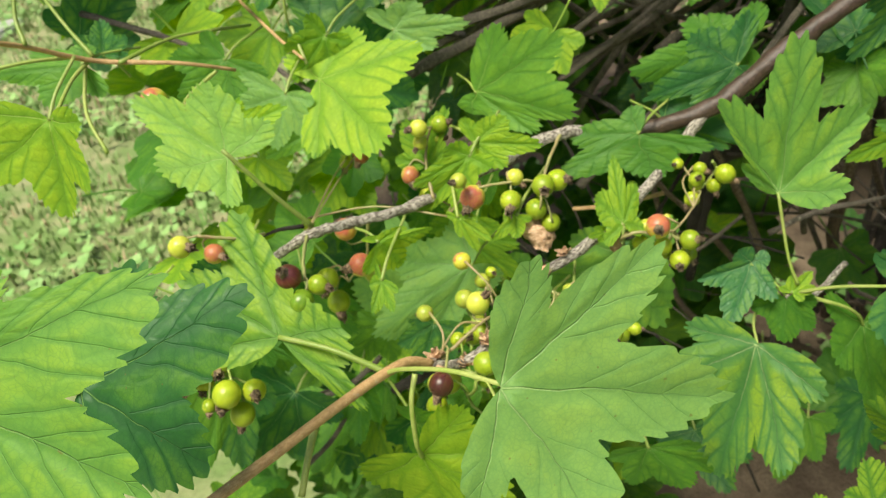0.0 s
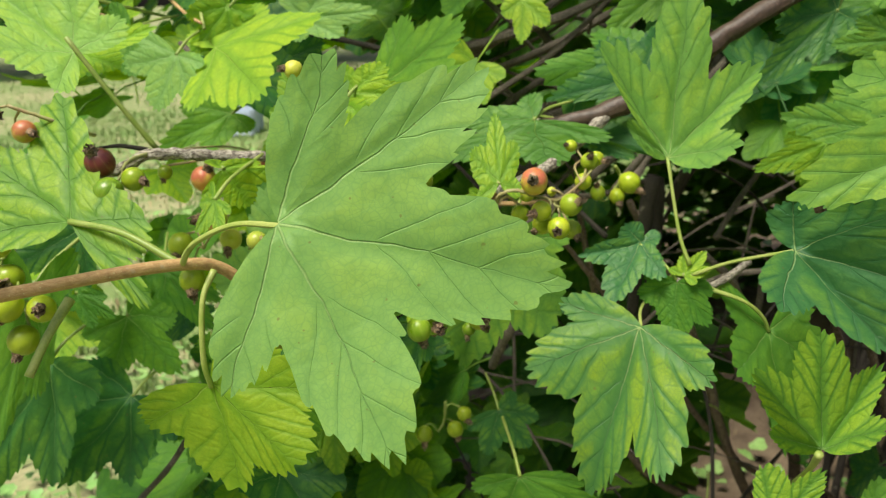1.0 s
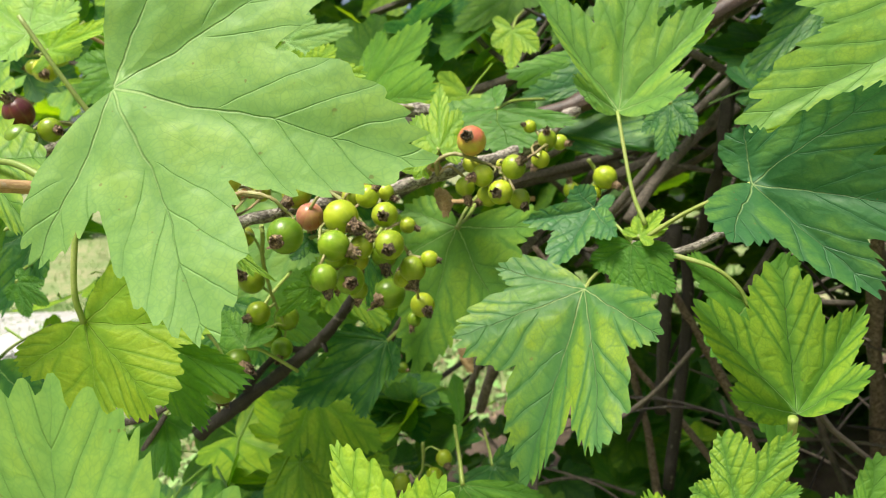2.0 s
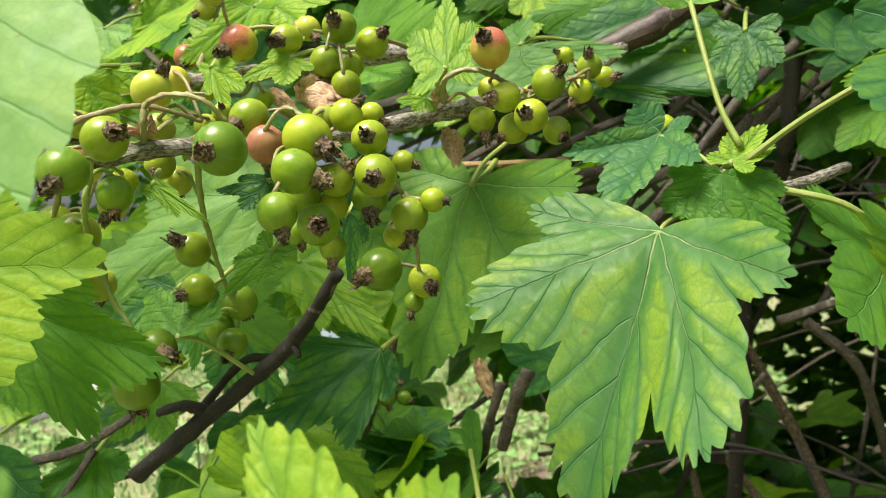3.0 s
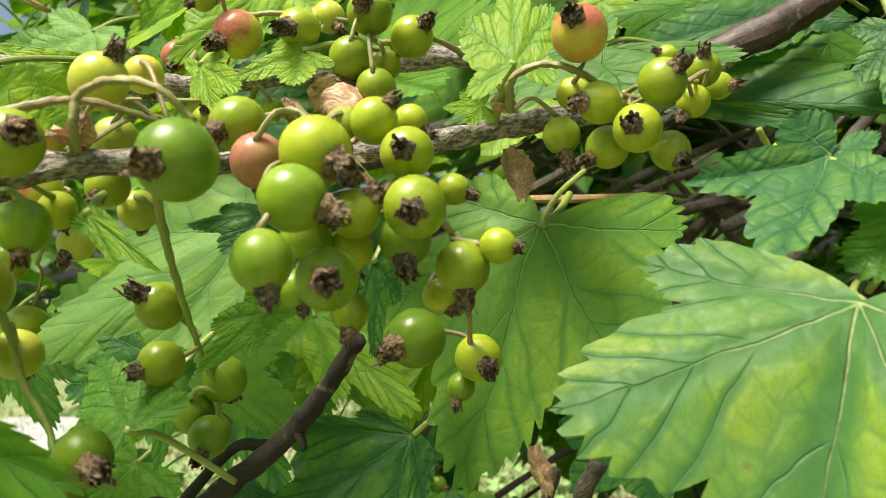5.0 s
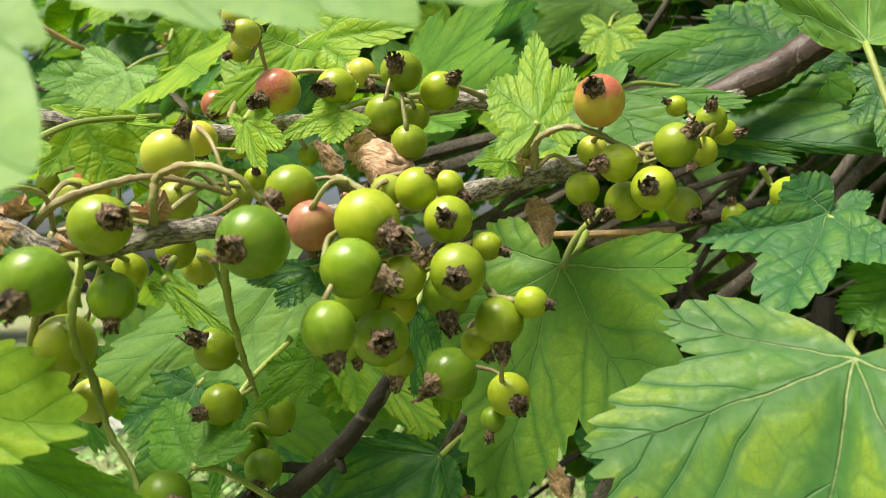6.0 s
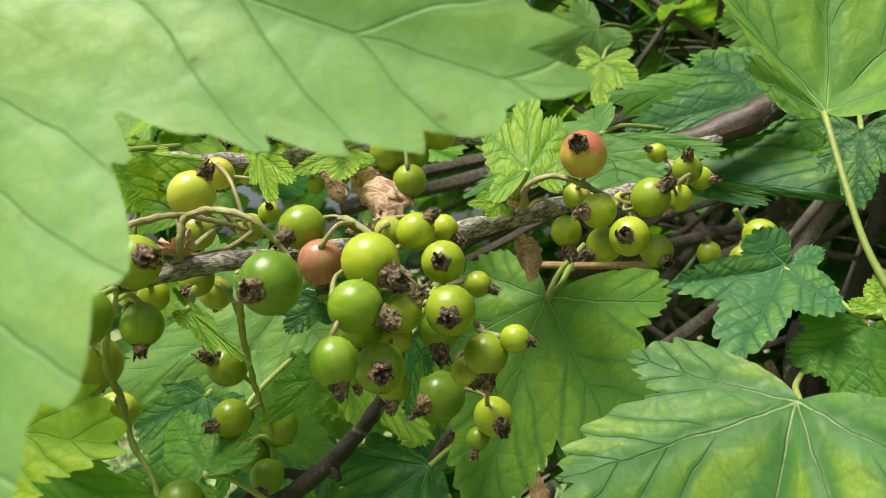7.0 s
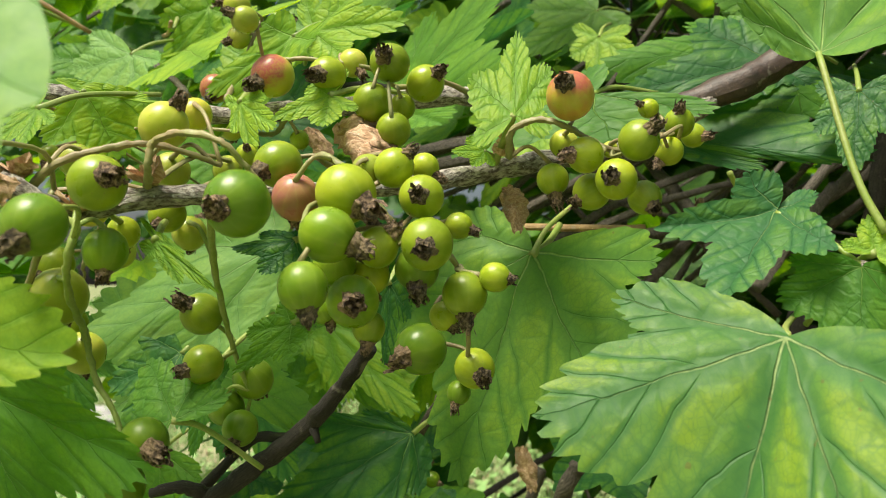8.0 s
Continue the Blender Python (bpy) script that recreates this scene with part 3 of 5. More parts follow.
def clover(count, area, seed):
    """Low round-leaved weeds between the grass."""
    rng = np.random.RandomState(seed)
    verts, faces = [], []
    for _ in range(count):
        x, y = area[0] + (area[1] - area[0]) * rng.rand(), area[2] + (area[3] - area[2]) * rng.rand()
        if noise.noise((x * 1.8, y * 1.8, 1.0)) < -0.05:
            continue
        z, r = rough_ground(x, y) + 0.015 + 0.05 * rng.rand(), 0.006 + 0.009 * rng.rand()
        tx, ty = (rng.rand(2) - 0.5) * 0.9
        n = len(verts)
        verts.append((x, y, z))
        for k in range(9):
            a = 6.2832 * k / 9
            q = r * (0.75 + 0.4 * abs(math.sin(1.5 * a)))
            px, py = q * math.cos(a), q * math.sin(a)
            verts.append((x + px, y + py, z + px * tx + py * ty + 0.2 * r))
        faces += [(n, n + 1 + k, n + 1 + (k + 1) % 9) for k in range(9)]
    return tagged(mesh_object("ground_weeds", verts, faces, CLOVER), "low round-leaved weeds growing in the lawn", "weeds", kind="stuff")


clover(8000, (-2.6, 1.2, 0.9, 4.2), 21)

CONCRETE = plain_material("pale_concrete", (0.32, 0.31, 0.30), (0.42, 0.41, 0.40), 5.0, 0.9, 0.4, 0.004, 0.0)
PALE_BLUE = plain_material("pale_blue_plastic", (0.36, 0.44, 0.54), (0.50, 0.57, 0.66), 4.0, 0.45, 0.1, 0.002, 0.0)


def box(name, lo, hi, material, parent=None, bevel=0.01):
    bm = bmesh.new()
    bmesh.ops.create_cube(bm, size=1.0)
    c, s = (Vector(lo) + Vector(hi)) / 2, Vector(hi) - Vector(lo)
    for v in bm.verts:
        v.co = Vector((v.co.x * s.x, v.co.y * s.y, v.co.z * s.z))
    bmesh.ops.bevel(bm, geom=bm.edges[:], offset=bevel, segments=2, affect="EDGES")
    me = bpy.data.meshes.new(name)
    bm.to_mesh(me)
    bm.free()
    me.materials.append(material)
    ob = new(name, me)
    ob.location = c
    if parent is not None:
        attach(ob, parent)
    return ob


slab = thing("paving_slab", (-2.85, 3.25, 0), "pale concrete paving slab lying in the lawn", "paving")
box("slab", (-3.35, 2.75, -0.05), (-2.36, 3.75, 0.03), CONCRETE, slab, 0.012)

tub = thing("garden_trough", (-1.72, 4.75, 0), "pale blue plastic trough standing on the lawn", "trough")
box("front", (-1.86, 4.66, 0.0), (-1.52, 4.70, 0.16), PALE_BLUE, tub, 0.01)
box("back", (-1.86, 4.85, 0.0), (-1.52, 4.89, 0.16), PALE_BLUE, tub, 0.01)
box("side", (-1.86, 4.702, 0.0), (-1.82, 4.848, 0.16), PALE_BLUE, tub, 0.01)
box("side", (-1.56, 4.702, 0.0), (-1.52, 4.848, 0.16), PALE_BLUE, tub, 0.01)
box("bottom", (-1.818, 4.702, 0.02), (-1.562, 4.848, 0.05), PALE_BLUE, tub, 0.005)

# ---------------------------------------------------------------- leaf stock for the depth of the bush
STOCK = []
for k in range(8):
    rng = random.Random(70 + k)
    fold, bend = rng.uniform(0.02, 0.22), rng.uniform(-0.15, 0.1)
    STOCK.append(leaf_shape((1, 0, 0), (0.58, 0.62 * rng.uniform(0.85, 1.05), fold), (0.58, -0.62 * rng.uniform(0.85, 1.05), fold * 0.8), 500 + k, 0.06, 0.05, 0.10 + bend, 76, 5, 0.46))


def with_stalk(shape, r=0.016):
    """Adds the thin stalk on which a leaf of the stock hangs."""
    verts, faces, uvs = shape
    n = len(verts)
    for i, (x, z) in enumerate(((0.0, 0.0), (-0.3, 0.07), (-0.75, 0.03))):
        for k in range(4):
            verts.append(Vector((x, r * math.cos(1.571 * k), z + r * math.sin(1.571 * k))))
            uvs.append((0.5, 0.5))
    for i in range(2):
        for k in range(4):
            faces.append((n + i * 4 + k, n + i * 4 + (k + 1) % 4, n + i * 4 + 4 + (k + 1) % 4, n + i * 4 + 4 + k))


for shape in STOCK:
    with_stalk(shape)


def leaf_turn(rng, out, lift):
    """A way for a leaf to hang: its face towards out and upwards, its tip sinking."""
    normal = Vector((out[0] + rng.uniform(-0.7, 0.7), out[1] + rng.uniform(-0.7, 0.7), lift + rng.uniform(-0.5, 0.5))).normalized()
    tip = Vector((rng.uniform(-1, 1), rng.uniform(-1, 1), rng.uniform(-1.2, 0.25)))
    tip = (tip - normal * tip.dot(normal)).normalized()
    side = normal.cross(tip)
    return Matrix((tip, side, normal)).transposed()


def foliage(name, label, spots, material, seed):
    """Many leaves in one mesh. spots: (place, size, outward direction, lift)."""
    rng = random.Random(seed)
    verts, faces, uvs = [], [], []
    for place, size, out, lift in spots:
        v, f, t = STOCK_SMALL[rng.randrange(len(STOCK_SMALL))]
        turn, at = leaf_turn(rng, out, lift), Vector(place)
        n = len(verts)
        verts += [turn @ (p * size) + at for p in v]
        uvs += t
        faces += [tuple(i + n for i in q) for q in f]
    return tagged(mesh_object(name, verts, faces, material, None, uvs), label, "foliage", kind="stuff")


STOCK_SMALL = [leaf_shape((1, 0, 0), (0.58, 0.6, 0.12), (0.58, -0.6, 0.1), 600 + k, 0.06, 0.06, 0.12, 40, 2) for k in range(5)]
LEAF_MESHES = {}


def stock_leaf(parent, kind, material, place, size, turn):
    key = (kind, material.name)
    if key not in LEAF_MESHES:
        v, f, t = STOCK[kind]
        first = mesh_object("leaf", v, f, material, None, t)
        LEAF_MESHES[key] = first.data
        ob = first
    else:
        ob = new("leaf", LEAF_MESHES[key])
    ob.matrix_world = Matrix.LocRotScale(place, turn.to_quaternion(), (size, size, size))
    attach(ob, parent)
    return ob


# ---------------------------------------------------------------- branches
main_stem = [(-0.1174, 0.3180, 0.7500, 0.0020), (-0.0960, 0.3235, 0.7590, 0.0026), (-0.0777, 0.3350, 0.7560, 0.0027), (-0.0460, 0.3530, 0.7515, 0.0029), (-0.0050, 0.3760, 0.7560, 0.0032), (0.0372, 0.3967, 0.7616, 0.0034), (0.0610, 0.4060, 0.7530, 0.0040), (0.0840, 0.4105, 0.7496, 0.0048), (0.1225, 0.4096, 0.7591, 0.0052), (0.1489, 0.4167, 0.7730, 0.0054), (0.1890, 0.4250, 0.7980, 0.0054), (0.2600, 0.4450, 0.8330, 0.0053)]
mid_stem = [(-0.1103, 0.1746, 0.7442, 0.0022), (-0.0529, 0.2462, 0.7335, 0.0023), (-0.0363, 0.2640, 0.7200, 0.0024), (-0.0240, 0.2690, 0.7130, 0.0025), (-0.0095, 0.2780, 0.7160, 0.0026), (0.0081, 0.3130, 0.7195, 0.0025), (0.0420, 0.3360, 0.7243, 0.0027), (0.0671, 0.3560, 0.7310, 0.0029), (0.0950, 0.3880, 0.7390, 0.0030), (0.1195, 0.4080, 0.7560, 0.0034)]
low_stem = [(0.0175, 0.3450, 0.6774, 0.0021), (0.0037, 0.3520, 0.6623, 0.0026), (-0.0115, 0.3600, 0.6486, 0.0030), (-0.0433, 0.3650, 0.6266, 0.0033), (-0.0852, 0.3700, 0.5987, 0.0036)]
low2_stem = [(-0.0483, 0.3660, 0.6250, 0.0023), (-0.0568, 0.3620, 0.6283, 0.0022), (-0.0665, 0.3600, 0.6261, 0.0016)]
main_branch = thing("currant_branch", main_stem[0][:3], "old brown currant branch with small yellow-green leaves", "branch", "currant branches")
stem("stem", main_stem[7:], BARK_OLD, main_branch, 14, 9, 0.14, 1)
stem("grey_stem", main_stem[:8], BARK, main_branch, 12, 9, 0.24, 5, "weathered grey end of the branch")
stem("side_twig", [(*(-0.0996, 0.3310, 0.7602), 0.0012), (*(-0.1095, 0.3250, 0.7635), 0.001), (*(-0.1189, 0.3200, 0.7636), 0.0006)], BARK_DARK, main_branch, 8, 5, 0.1, 7)
mid_branch = thing("currant_branch", mid_stem[0][:3], "grey-brown fruiting currant branch with broad leaves", "branch", "currant branches")
stem("stem", mid_stem[2:], BARK, mid_branch, 14, 10, 0.18, 2)
stem("young_stem", mid_stem[:3], BARK_SHOOT, mid_branch, 14, 10, 0.06, 8, "smooth tan young wood")
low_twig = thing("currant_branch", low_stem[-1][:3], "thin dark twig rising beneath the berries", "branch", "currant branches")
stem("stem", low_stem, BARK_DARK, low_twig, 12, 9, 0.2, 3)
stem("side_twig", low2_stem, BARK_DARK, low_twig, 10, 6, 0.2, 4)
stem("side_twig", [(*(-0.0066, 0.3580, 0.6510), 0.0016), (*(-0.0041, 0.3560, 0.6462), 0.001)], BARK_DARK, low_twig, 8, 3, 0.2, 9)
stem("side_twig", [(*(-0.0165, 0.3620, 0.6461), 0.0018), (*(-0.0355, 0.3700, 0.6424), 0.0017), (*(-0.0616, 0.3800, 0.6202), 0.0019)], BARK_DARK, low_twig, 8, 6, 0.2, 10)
side_shoot = thing("leafy_shoot", (0.1403, 0.3130, 0.6985), "young side shoot with mottled and deep green leaves", "shoot", "leafy shoots")
right_shoot = thing("leafy_shoot", (0.2828, 0.3600, 0.6506), "leafy shoot with deep and yellow-green leaves", "shoot", "leafy shoots")
top_shoot = thing("leafy_shoot", (-0.2164, 0.4000, 0.8382), "upper shoot with pale sunlit leaves", "shoot", "leafy shoots")
back_shoot = thing("leafy_shoot", (0.0616, 0.3720, 0.7021), "shaded shoot with broad leaves behind the berries", "shoot", "leafy shoots")
near_shoot = thing("leafy_shoot", (-0.1655, 0.1500, 0.8172), "pale broad-leaved shoot at the bush's edge", "shoot", "leafy shoots")

# stems and stalks of the shoots
stem("stem", [(*(0.1778, 0.3350, 0.6984), 0.0017), (*(0.1570, 0.3180, 0.6935), 0.0016), (*(0.1403, 0.3130, 0.6985), 0.0014)], BARK, side_shoot, 10, 7, 0.15, 11)
petiole(side_shoot, [(0.1458, 0.3130, 0.7053), (0.1414, 0.3180, 0.7194), (0.1375, 0.3303, 0.7499)], 0.0008)
petiole(side_shoot, [(0.1466, 0.3120, 0.7010), (0.1604, 0.3020, 0.7105), (0.1796, 0.2868, 0.7204)], 0.0008)
petiole(side_shoot, [(0.1407, 0.3130, 0.6985), (0.1335, 0.3210, 0.7066), (0.1260, 0.3252, 0.7114)], 0.0006)
petiole(side_shoot, [(0.1386, 0.3160, 0.6975), (0.1325, 0.3240, 0.6903), (0.1250, 0.3100, 0.6860), (0.1226, 0.2950, 0.6846)], 0.0007)
petiole(side_shoot, [(0.1548, 0.3160, 0.6932), (0.1700, 0.3130, 0.6880), (0.1790, 0.3140, 0.6800), (0.1827, 0.3148, 0.6724)], 0.0009)
petiole(side_shoot, [(0.1844, 0.2530, 0.6494), (0.1855, 0.2620, 0.6368), (0.1872, 0.2800, 0.6169)], 0.0013)
leaf(side_shoot, BRIGHT, (0.1435, 0.3120, 0.7012), (0.1524, 0.3150, 0.7106), (0.1430, 0.3160, 0.7096), (0.1538, 0.3100, 0.7040), "tiny unfolding leaf")
petiole(mid_branch, [(-0.0529, 0.2462, 0.7330), (-0.0422, 0.2350, 0.7448), (-0.0210, 0.2200, 0.7560), (-0.0005, 0.2070, 0.7592)], 0.0010)
petiole(mid_branch, [(-0.0529, 0.2462, 0.7330), (-0.0760, 0.2520, 0.7440), (-0.1016, 0.2612, 0.7464)], 0.0013)
petiole(mid_branch, [(-0.0408, 0.2460, 0.7310), (-0.0434, 0.2380, 0.7221), (-0.0447, 0.2340, 0.7007), (-0.0442, 0.2360, 0.6883)], 0.0011)
petiole(mid_branch, [(-0.0817, 0.2200, 0.7309), (-0.0850, 0.2100, 0.7228), (-0.0886, 0.2000, 0.7120)], 0.0015)
petiole(mid_branch, [(0.0551, 0.3450, 0.7285), (0.0589, 0.3380, 0.7337), (0.0631, 0.3320, 0.7402)], 0.0010)
petiole(mid_branch, [(0.0566, 0.3420, 0.7304), (0.0537, 0.3380, 0.7320)], 0.0005)
petiole(main_branch, [(-0.0947, 0.3300, 0.7603), (-0.1084, 0.3250, 0.7851), (-0.1242, 0.3228, 0.8124)], 0.0011)
petiole(top_shoot, [(-0.1121, 0.4500, 0.8258), (-0.1031, 0.4300, 0.8093)], 0.0009)
stem("stem", [(*(-0.2388, 0.3400, 0.8763), 0.0012), (*(-0.2277, 0.3700, 0.8601), 0.0013), (*(-0.2096, 0.4000, 0.8378), 0.0014), (*(-0.1693, 0.4100, 0.8269), 0.0012), (*(-0.1458, 0.4300, 0.8115), 0.0010)], BARK_SHOOT, top_shoot, 10, 7, 0.1, 12)
for a, b, c in (((-0.2101, 0.4000, 0.8405), (-0.2237, 0.4100, 0.8560), (-0.2361, 0.4200, 0.8741)), ((-0.2189, 0.3900, 0.8448), (-0.2322, 0.3800, 0.8486), (-0.2475, 0.3700, 0.8503)), ((-0.2151, 0.4000, 0.8373), (-0.2102, 0.3700, 0.8385), (-0.1887, 0.3100, 0.8436)), ((-0.2169, 0.4000, 0.8356), (-0.2095, 0.3700, 0.8204), (-0.1958, 0.3500, 0.8056)), ((-0.2250, 0.3700, 0.8603), (-0.2297, 0.3800, 0.8725), (-0.2264, 0.3900, 0.8901)), ((-0.1969, 0.4000, 0.8350), (-0.1828, 0.4500, 0.8295), (-0.1527, 0.5000, 0.8152))):
    petiole(top_shoot, [a, b, c], 0.0010)
petiole(top_shoot, [(-0.1163, 0.4700, 0.8073), (-0.1161, 0.4600, 0.8260), (-0.1146, 0.4600, 0.8434)], 0.0009)
stem("stem", [(*(-0.1044, 0.4300, 0.8125), 0.0009), (*(-0.1258, 0.4600, 0.8185), 0.001), (*(-0.1554, 0.5000, 0.8320), 0.0011)], BARK_SHOOT, top_shoot, 8, 5, 0.1, 13)
stem("stem", [(*(-0.0129, 0.5000, 0.7887), 0.0020), (*(-0.0386, 0.5000, 0.7961), 0.0019), (*(-0.0715, 0.5200, 0.8002), 0.0016)], BARK_DARK, back_shoot, 8, 5, 0.15, 14)
petiole(back_shoot, [(0.0642, 0.3547, 0.7033), (0.0675, 0.3640, 0.7067), (0.0700, 0.3800, 0.7135)], 0.0011)
stem("stem", [(*(0.0421, 0.3900, 0.7147), 0.0012), (*(0.0691, 0.3920, 0.7133), 0.0013), (*(0.0968, 0.4000, 0.7126), 0.0014)], BARK_SHOOT, back_shoot, 8, 5, 0.1, 15)
petiole(near_shoot, [(-0.1403, 0.1824, 0.7983), (-0.1600, 0.1700, 0.8050), (-0.1329, 0.1254, 0.8559)], 0.0013)
petiole(right_shoot, [(0.2570, 0.2900, 0.7758), (0.2756, 0.3200, 0.7295), (0.2828, 0.3600, 0.6506)], 0.0014)
petiole(right_shoot, [(0.1662, 0.2400, 0.6243), (0.1629, 0.2450, 0.6112), (0.1641, 0.2500, 0.5880)], 0.0011)

# twigs deep in the bush
bush = thing("currant_bush", (0.55, 1.05, 0.0), "dense currant bush of bare twigs and green leaves", "bush")
DEEP_TWIGS = (
    ((0.0563, 0.6000, 0.7141), (0.1066, 0.6300, 0.7222), (0.1703, 0.6800, 0.7359), 0.0042), ((0.1052, 0.6600, 0.6676), (0.1256, 0.7000, 0.6987), (0.1556, 0.7600, 0.7386), 0.0026),
    ((0.0533, 0.6200, 0.7147), (0.0703, 0.6400, 0.7250), (0.0873, 0.6600, 0.7308), 0.0022), ((0.0423, 0.6200, 0.7170), (0.0847, 0.6400, 0.7434), (0.1611, 0.7000, 0.7766), 0.0030),
    ((0.0510, 0.5800, 0.7138), (0.1040, 0.6000, 0.7377), (0.1737, 0.6600, 0.7586), 0.0026), ((0.0315, 0.6200, 0.8425), (0.0509, 0.6000, 0.8158), (0.0775, 0.5800, 0.7940), 0.0022),
    ((0.2129, 0.5200, 0.7742), (0.1819, 0.5000, 0.7481), (0.1331, 0.4800, 0.6944), 0.0026), ((0.2155, 0.5500, 0.7737), (0.2076, 0.5600, 0.7118), (0.1950, 0.6000, 0.6544), 0.0046),
    ((0.1821, 0.6000, 0.6758), (0.1736, 0.6000, 0.6175), (0.1690, 0.6200, 0.5253), 0.0060), ((0.1932, 0.6400, 0.6633), (0.1925, 0.6400, 0.5918), (0.1738, 0.6400, 0.4533), 0.0050),
    ((0.1289, 0.5500, 0.5398), (0.1599, 0.5400, 0.5669), (0.1856, 0.5300, 0.5999), 0.0016), ((0.2401, 0.4500, 0.5872), (0.2534, 0.4600, 0.5683), (0.2843, 0.4800, 0.5387), 0.0018),
    ((0.0475, 0.5000, 0.6055), (0.0406, 0.5000, 0.5867), (0.0286, 0.5200, 0.5493), 0.0030), ((0.0703, 0.4400, 0.6233), (0.0636, 0.4400, 0.6117), (0.0531, 0.4500, 0.5849), 0.0034),
    ((0.0172, 0.4300, 0.6492), (0.0022, 0.4400, 0.6281), (-0.0172, 0.4600, 0.5898), 0.0022), ((-0.2734, 0.5200, 0.8328), (-0.2069, 0.5000, 0.8121), (-0.1531, 0.4800, 0.7861), 0.0022),
    ((-0.3343, 0.6000, 0.8666), (-0.3045, 0.6000, 0.8789), (-0.2815, 0.6200, 0.9024), 0.0018), ((-0.0545, 0.6600, 0.8625), (-0.0166, 0.6400, 0.8655), (0.0178, 0.6200, 0.8750), 0.0030),
    ((-0.1271, 0.4500, 0.8012), (-0.1079, 0.4400, 0.7880), (-0.0940, 0.4300, 0.7758), 0.0016), ((0.1448, 0.5000, 0.6897), (0.1646, 0.5200, 0.7131), (0.1904, 0.5500, 0.7392), 0.0034),
    ((0.0942, 0.6000, 0.6599), (0.1501, 0.6200, 0.6572), (0.1894, 0.6400, 0.6651), 0.0024), ((0.2276, 0.5800, 0.6289), (0.2520, 0.6000, 0.6588), (0.2810, 0.6200, 0.6893), 0.0026),
    ((0.2151, 0.5600, 0.6224), (0.2444, 0.5700, 0.5900), (0.2654, 0.6000, 0.5264), 0.0030), ((0.1789, 0.4500, 0.6388), (0.2122, 0.4600, 0.6451), (0.2687, 0.4800, 0.6381), 0.0020),
    ((0.3063, 0.7000, 0.5463), (0.3071, 0.7000, 0.4848), (0.3381, 0.7200, 0.4063), 0.0034), ((-0.1342, 0.3600, 0.6058), (-0.1099, 0.3700, 0.6103), (-0.0912, 0.3800, 0.6213), 0.0022),
    ((-0.1606, 0.3600, 0.5392), (-0.1319, 0.3600, 0.5699), (-0.1040, 0.3700, 0.6092), 0.0018), ((-0.1692, 0.3800, 0.5819), (-0.1336, 0.3900, 0.5850), (-0.1007, 0.4000, 0.5918), 0.0020),
)
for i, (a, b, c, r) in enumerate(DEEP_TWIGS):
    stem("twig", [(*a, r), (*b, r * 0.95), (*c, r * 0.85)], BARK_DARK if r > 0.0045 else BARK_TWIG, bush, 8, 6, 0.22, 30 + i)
rng = random.Random(52)
for i in range(6):
    top = Vector((rng.uniform(0.02, 0.34), rng.uniform(0.58, 0.80), rng.uniform(0.62, 0.86)))
    foot = Vector((rng.uniform(0.36, 0.66), rng.uniform(0.88, 1.05), 0.0))
    mid = top * 0.55 + foot * 0.45 + Vector((rng.uniform(-0.09, 0.09), rng.uniform(-0.04, 0.03), rng.uniform(-0.08, 0.04)))
    r = rng.uniform(0.0035, 0.0070)
    stem("stem", [(*foot, r * 1.25), (*(foot * 0.7 + mid * 0.3 + Vector((rng.uniform(-0.03, 0.03), 0, 0.04))), r * 1.1), (*mid, r), (*(mid * 0.4 + top * 0.6 + Vector((rng.uniform(-0.02, 0.02), 0, 0))), r * 0.8), (*top, r * 0.5)], BARK_TRUNK, bush, 10, 9, 0.34, 400 + i)
rng = random.Random(5)
for i in range(34):
    a = rng.uniform(0, 6.28)
    foot = Vector((0.62 + 0.16 * math.cos(a) * rng.random(), 1.02 + 0.16 * math.sin(a) * rng.random(), -0.01))
    reach = Vector((rng.uniform(-0.25, 0.65), rng.uniform(-0.45, 0.55), rng.uniform(0.75, 1.15)))
    mid = foot + Vector((reach.x * 0.3, reach.y * 0.3, reach.z * 0.55))
    r = rng.uniform(0.003, 0.007)
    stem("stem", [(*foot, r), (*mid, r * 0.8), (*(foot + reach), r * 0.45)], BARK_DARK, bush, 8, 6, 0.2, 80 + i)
for i in range(110):
    at = Vector((rng.uniform(0.02, 0.60), rng.uniform(0.55, 0.95), rng.uniform(0.25, 0.95)))
    way = Vector((rng.uniform(-1, 1), rng.uniform(-0.6, 0.6), rng.uniform(-0.5, 0.9))).normalized() * rng.uniform(0.12, 0.3)
    r = rng.uniform(0.0010, 0.0024)
    stem("twig", [(*(at - way / 2), r), (*(at + Vector((0.01, 0.01, 0.015))), r * 0.9), (*(at + way / 2), r * 0.6)], BARK_TWIG if i % 2 else BARK_DARK, bush, 6, 5, 0.25, 130 + i)


rng = random.Random(44)
for i in range(26):
    at = Vector((rng.uniform(0.03, 0.24), rng.uniform(0.56, 0.74), rng.uniform(0.70, 0.86)))
    way = Vector((rng.uniform(0.5, 1.0) * (1 if i % 5 else -1), rng.uniform(-0.3, 0.4), rng.uniform(0.25, 1.0))).normalized() * rng.uniform(0.16, 0.34)
    r = rng.uniform(0.0016, 0.0046)
    stem("twig", [(*(at - way / 2), r), (*(at + Vector((0.008, 0.01, -0.012))), r * 0.9), (*(at + way / 2), r * 0.65)], BARK_TWIG, bush, 8, 7, 0.25, 300 + i)


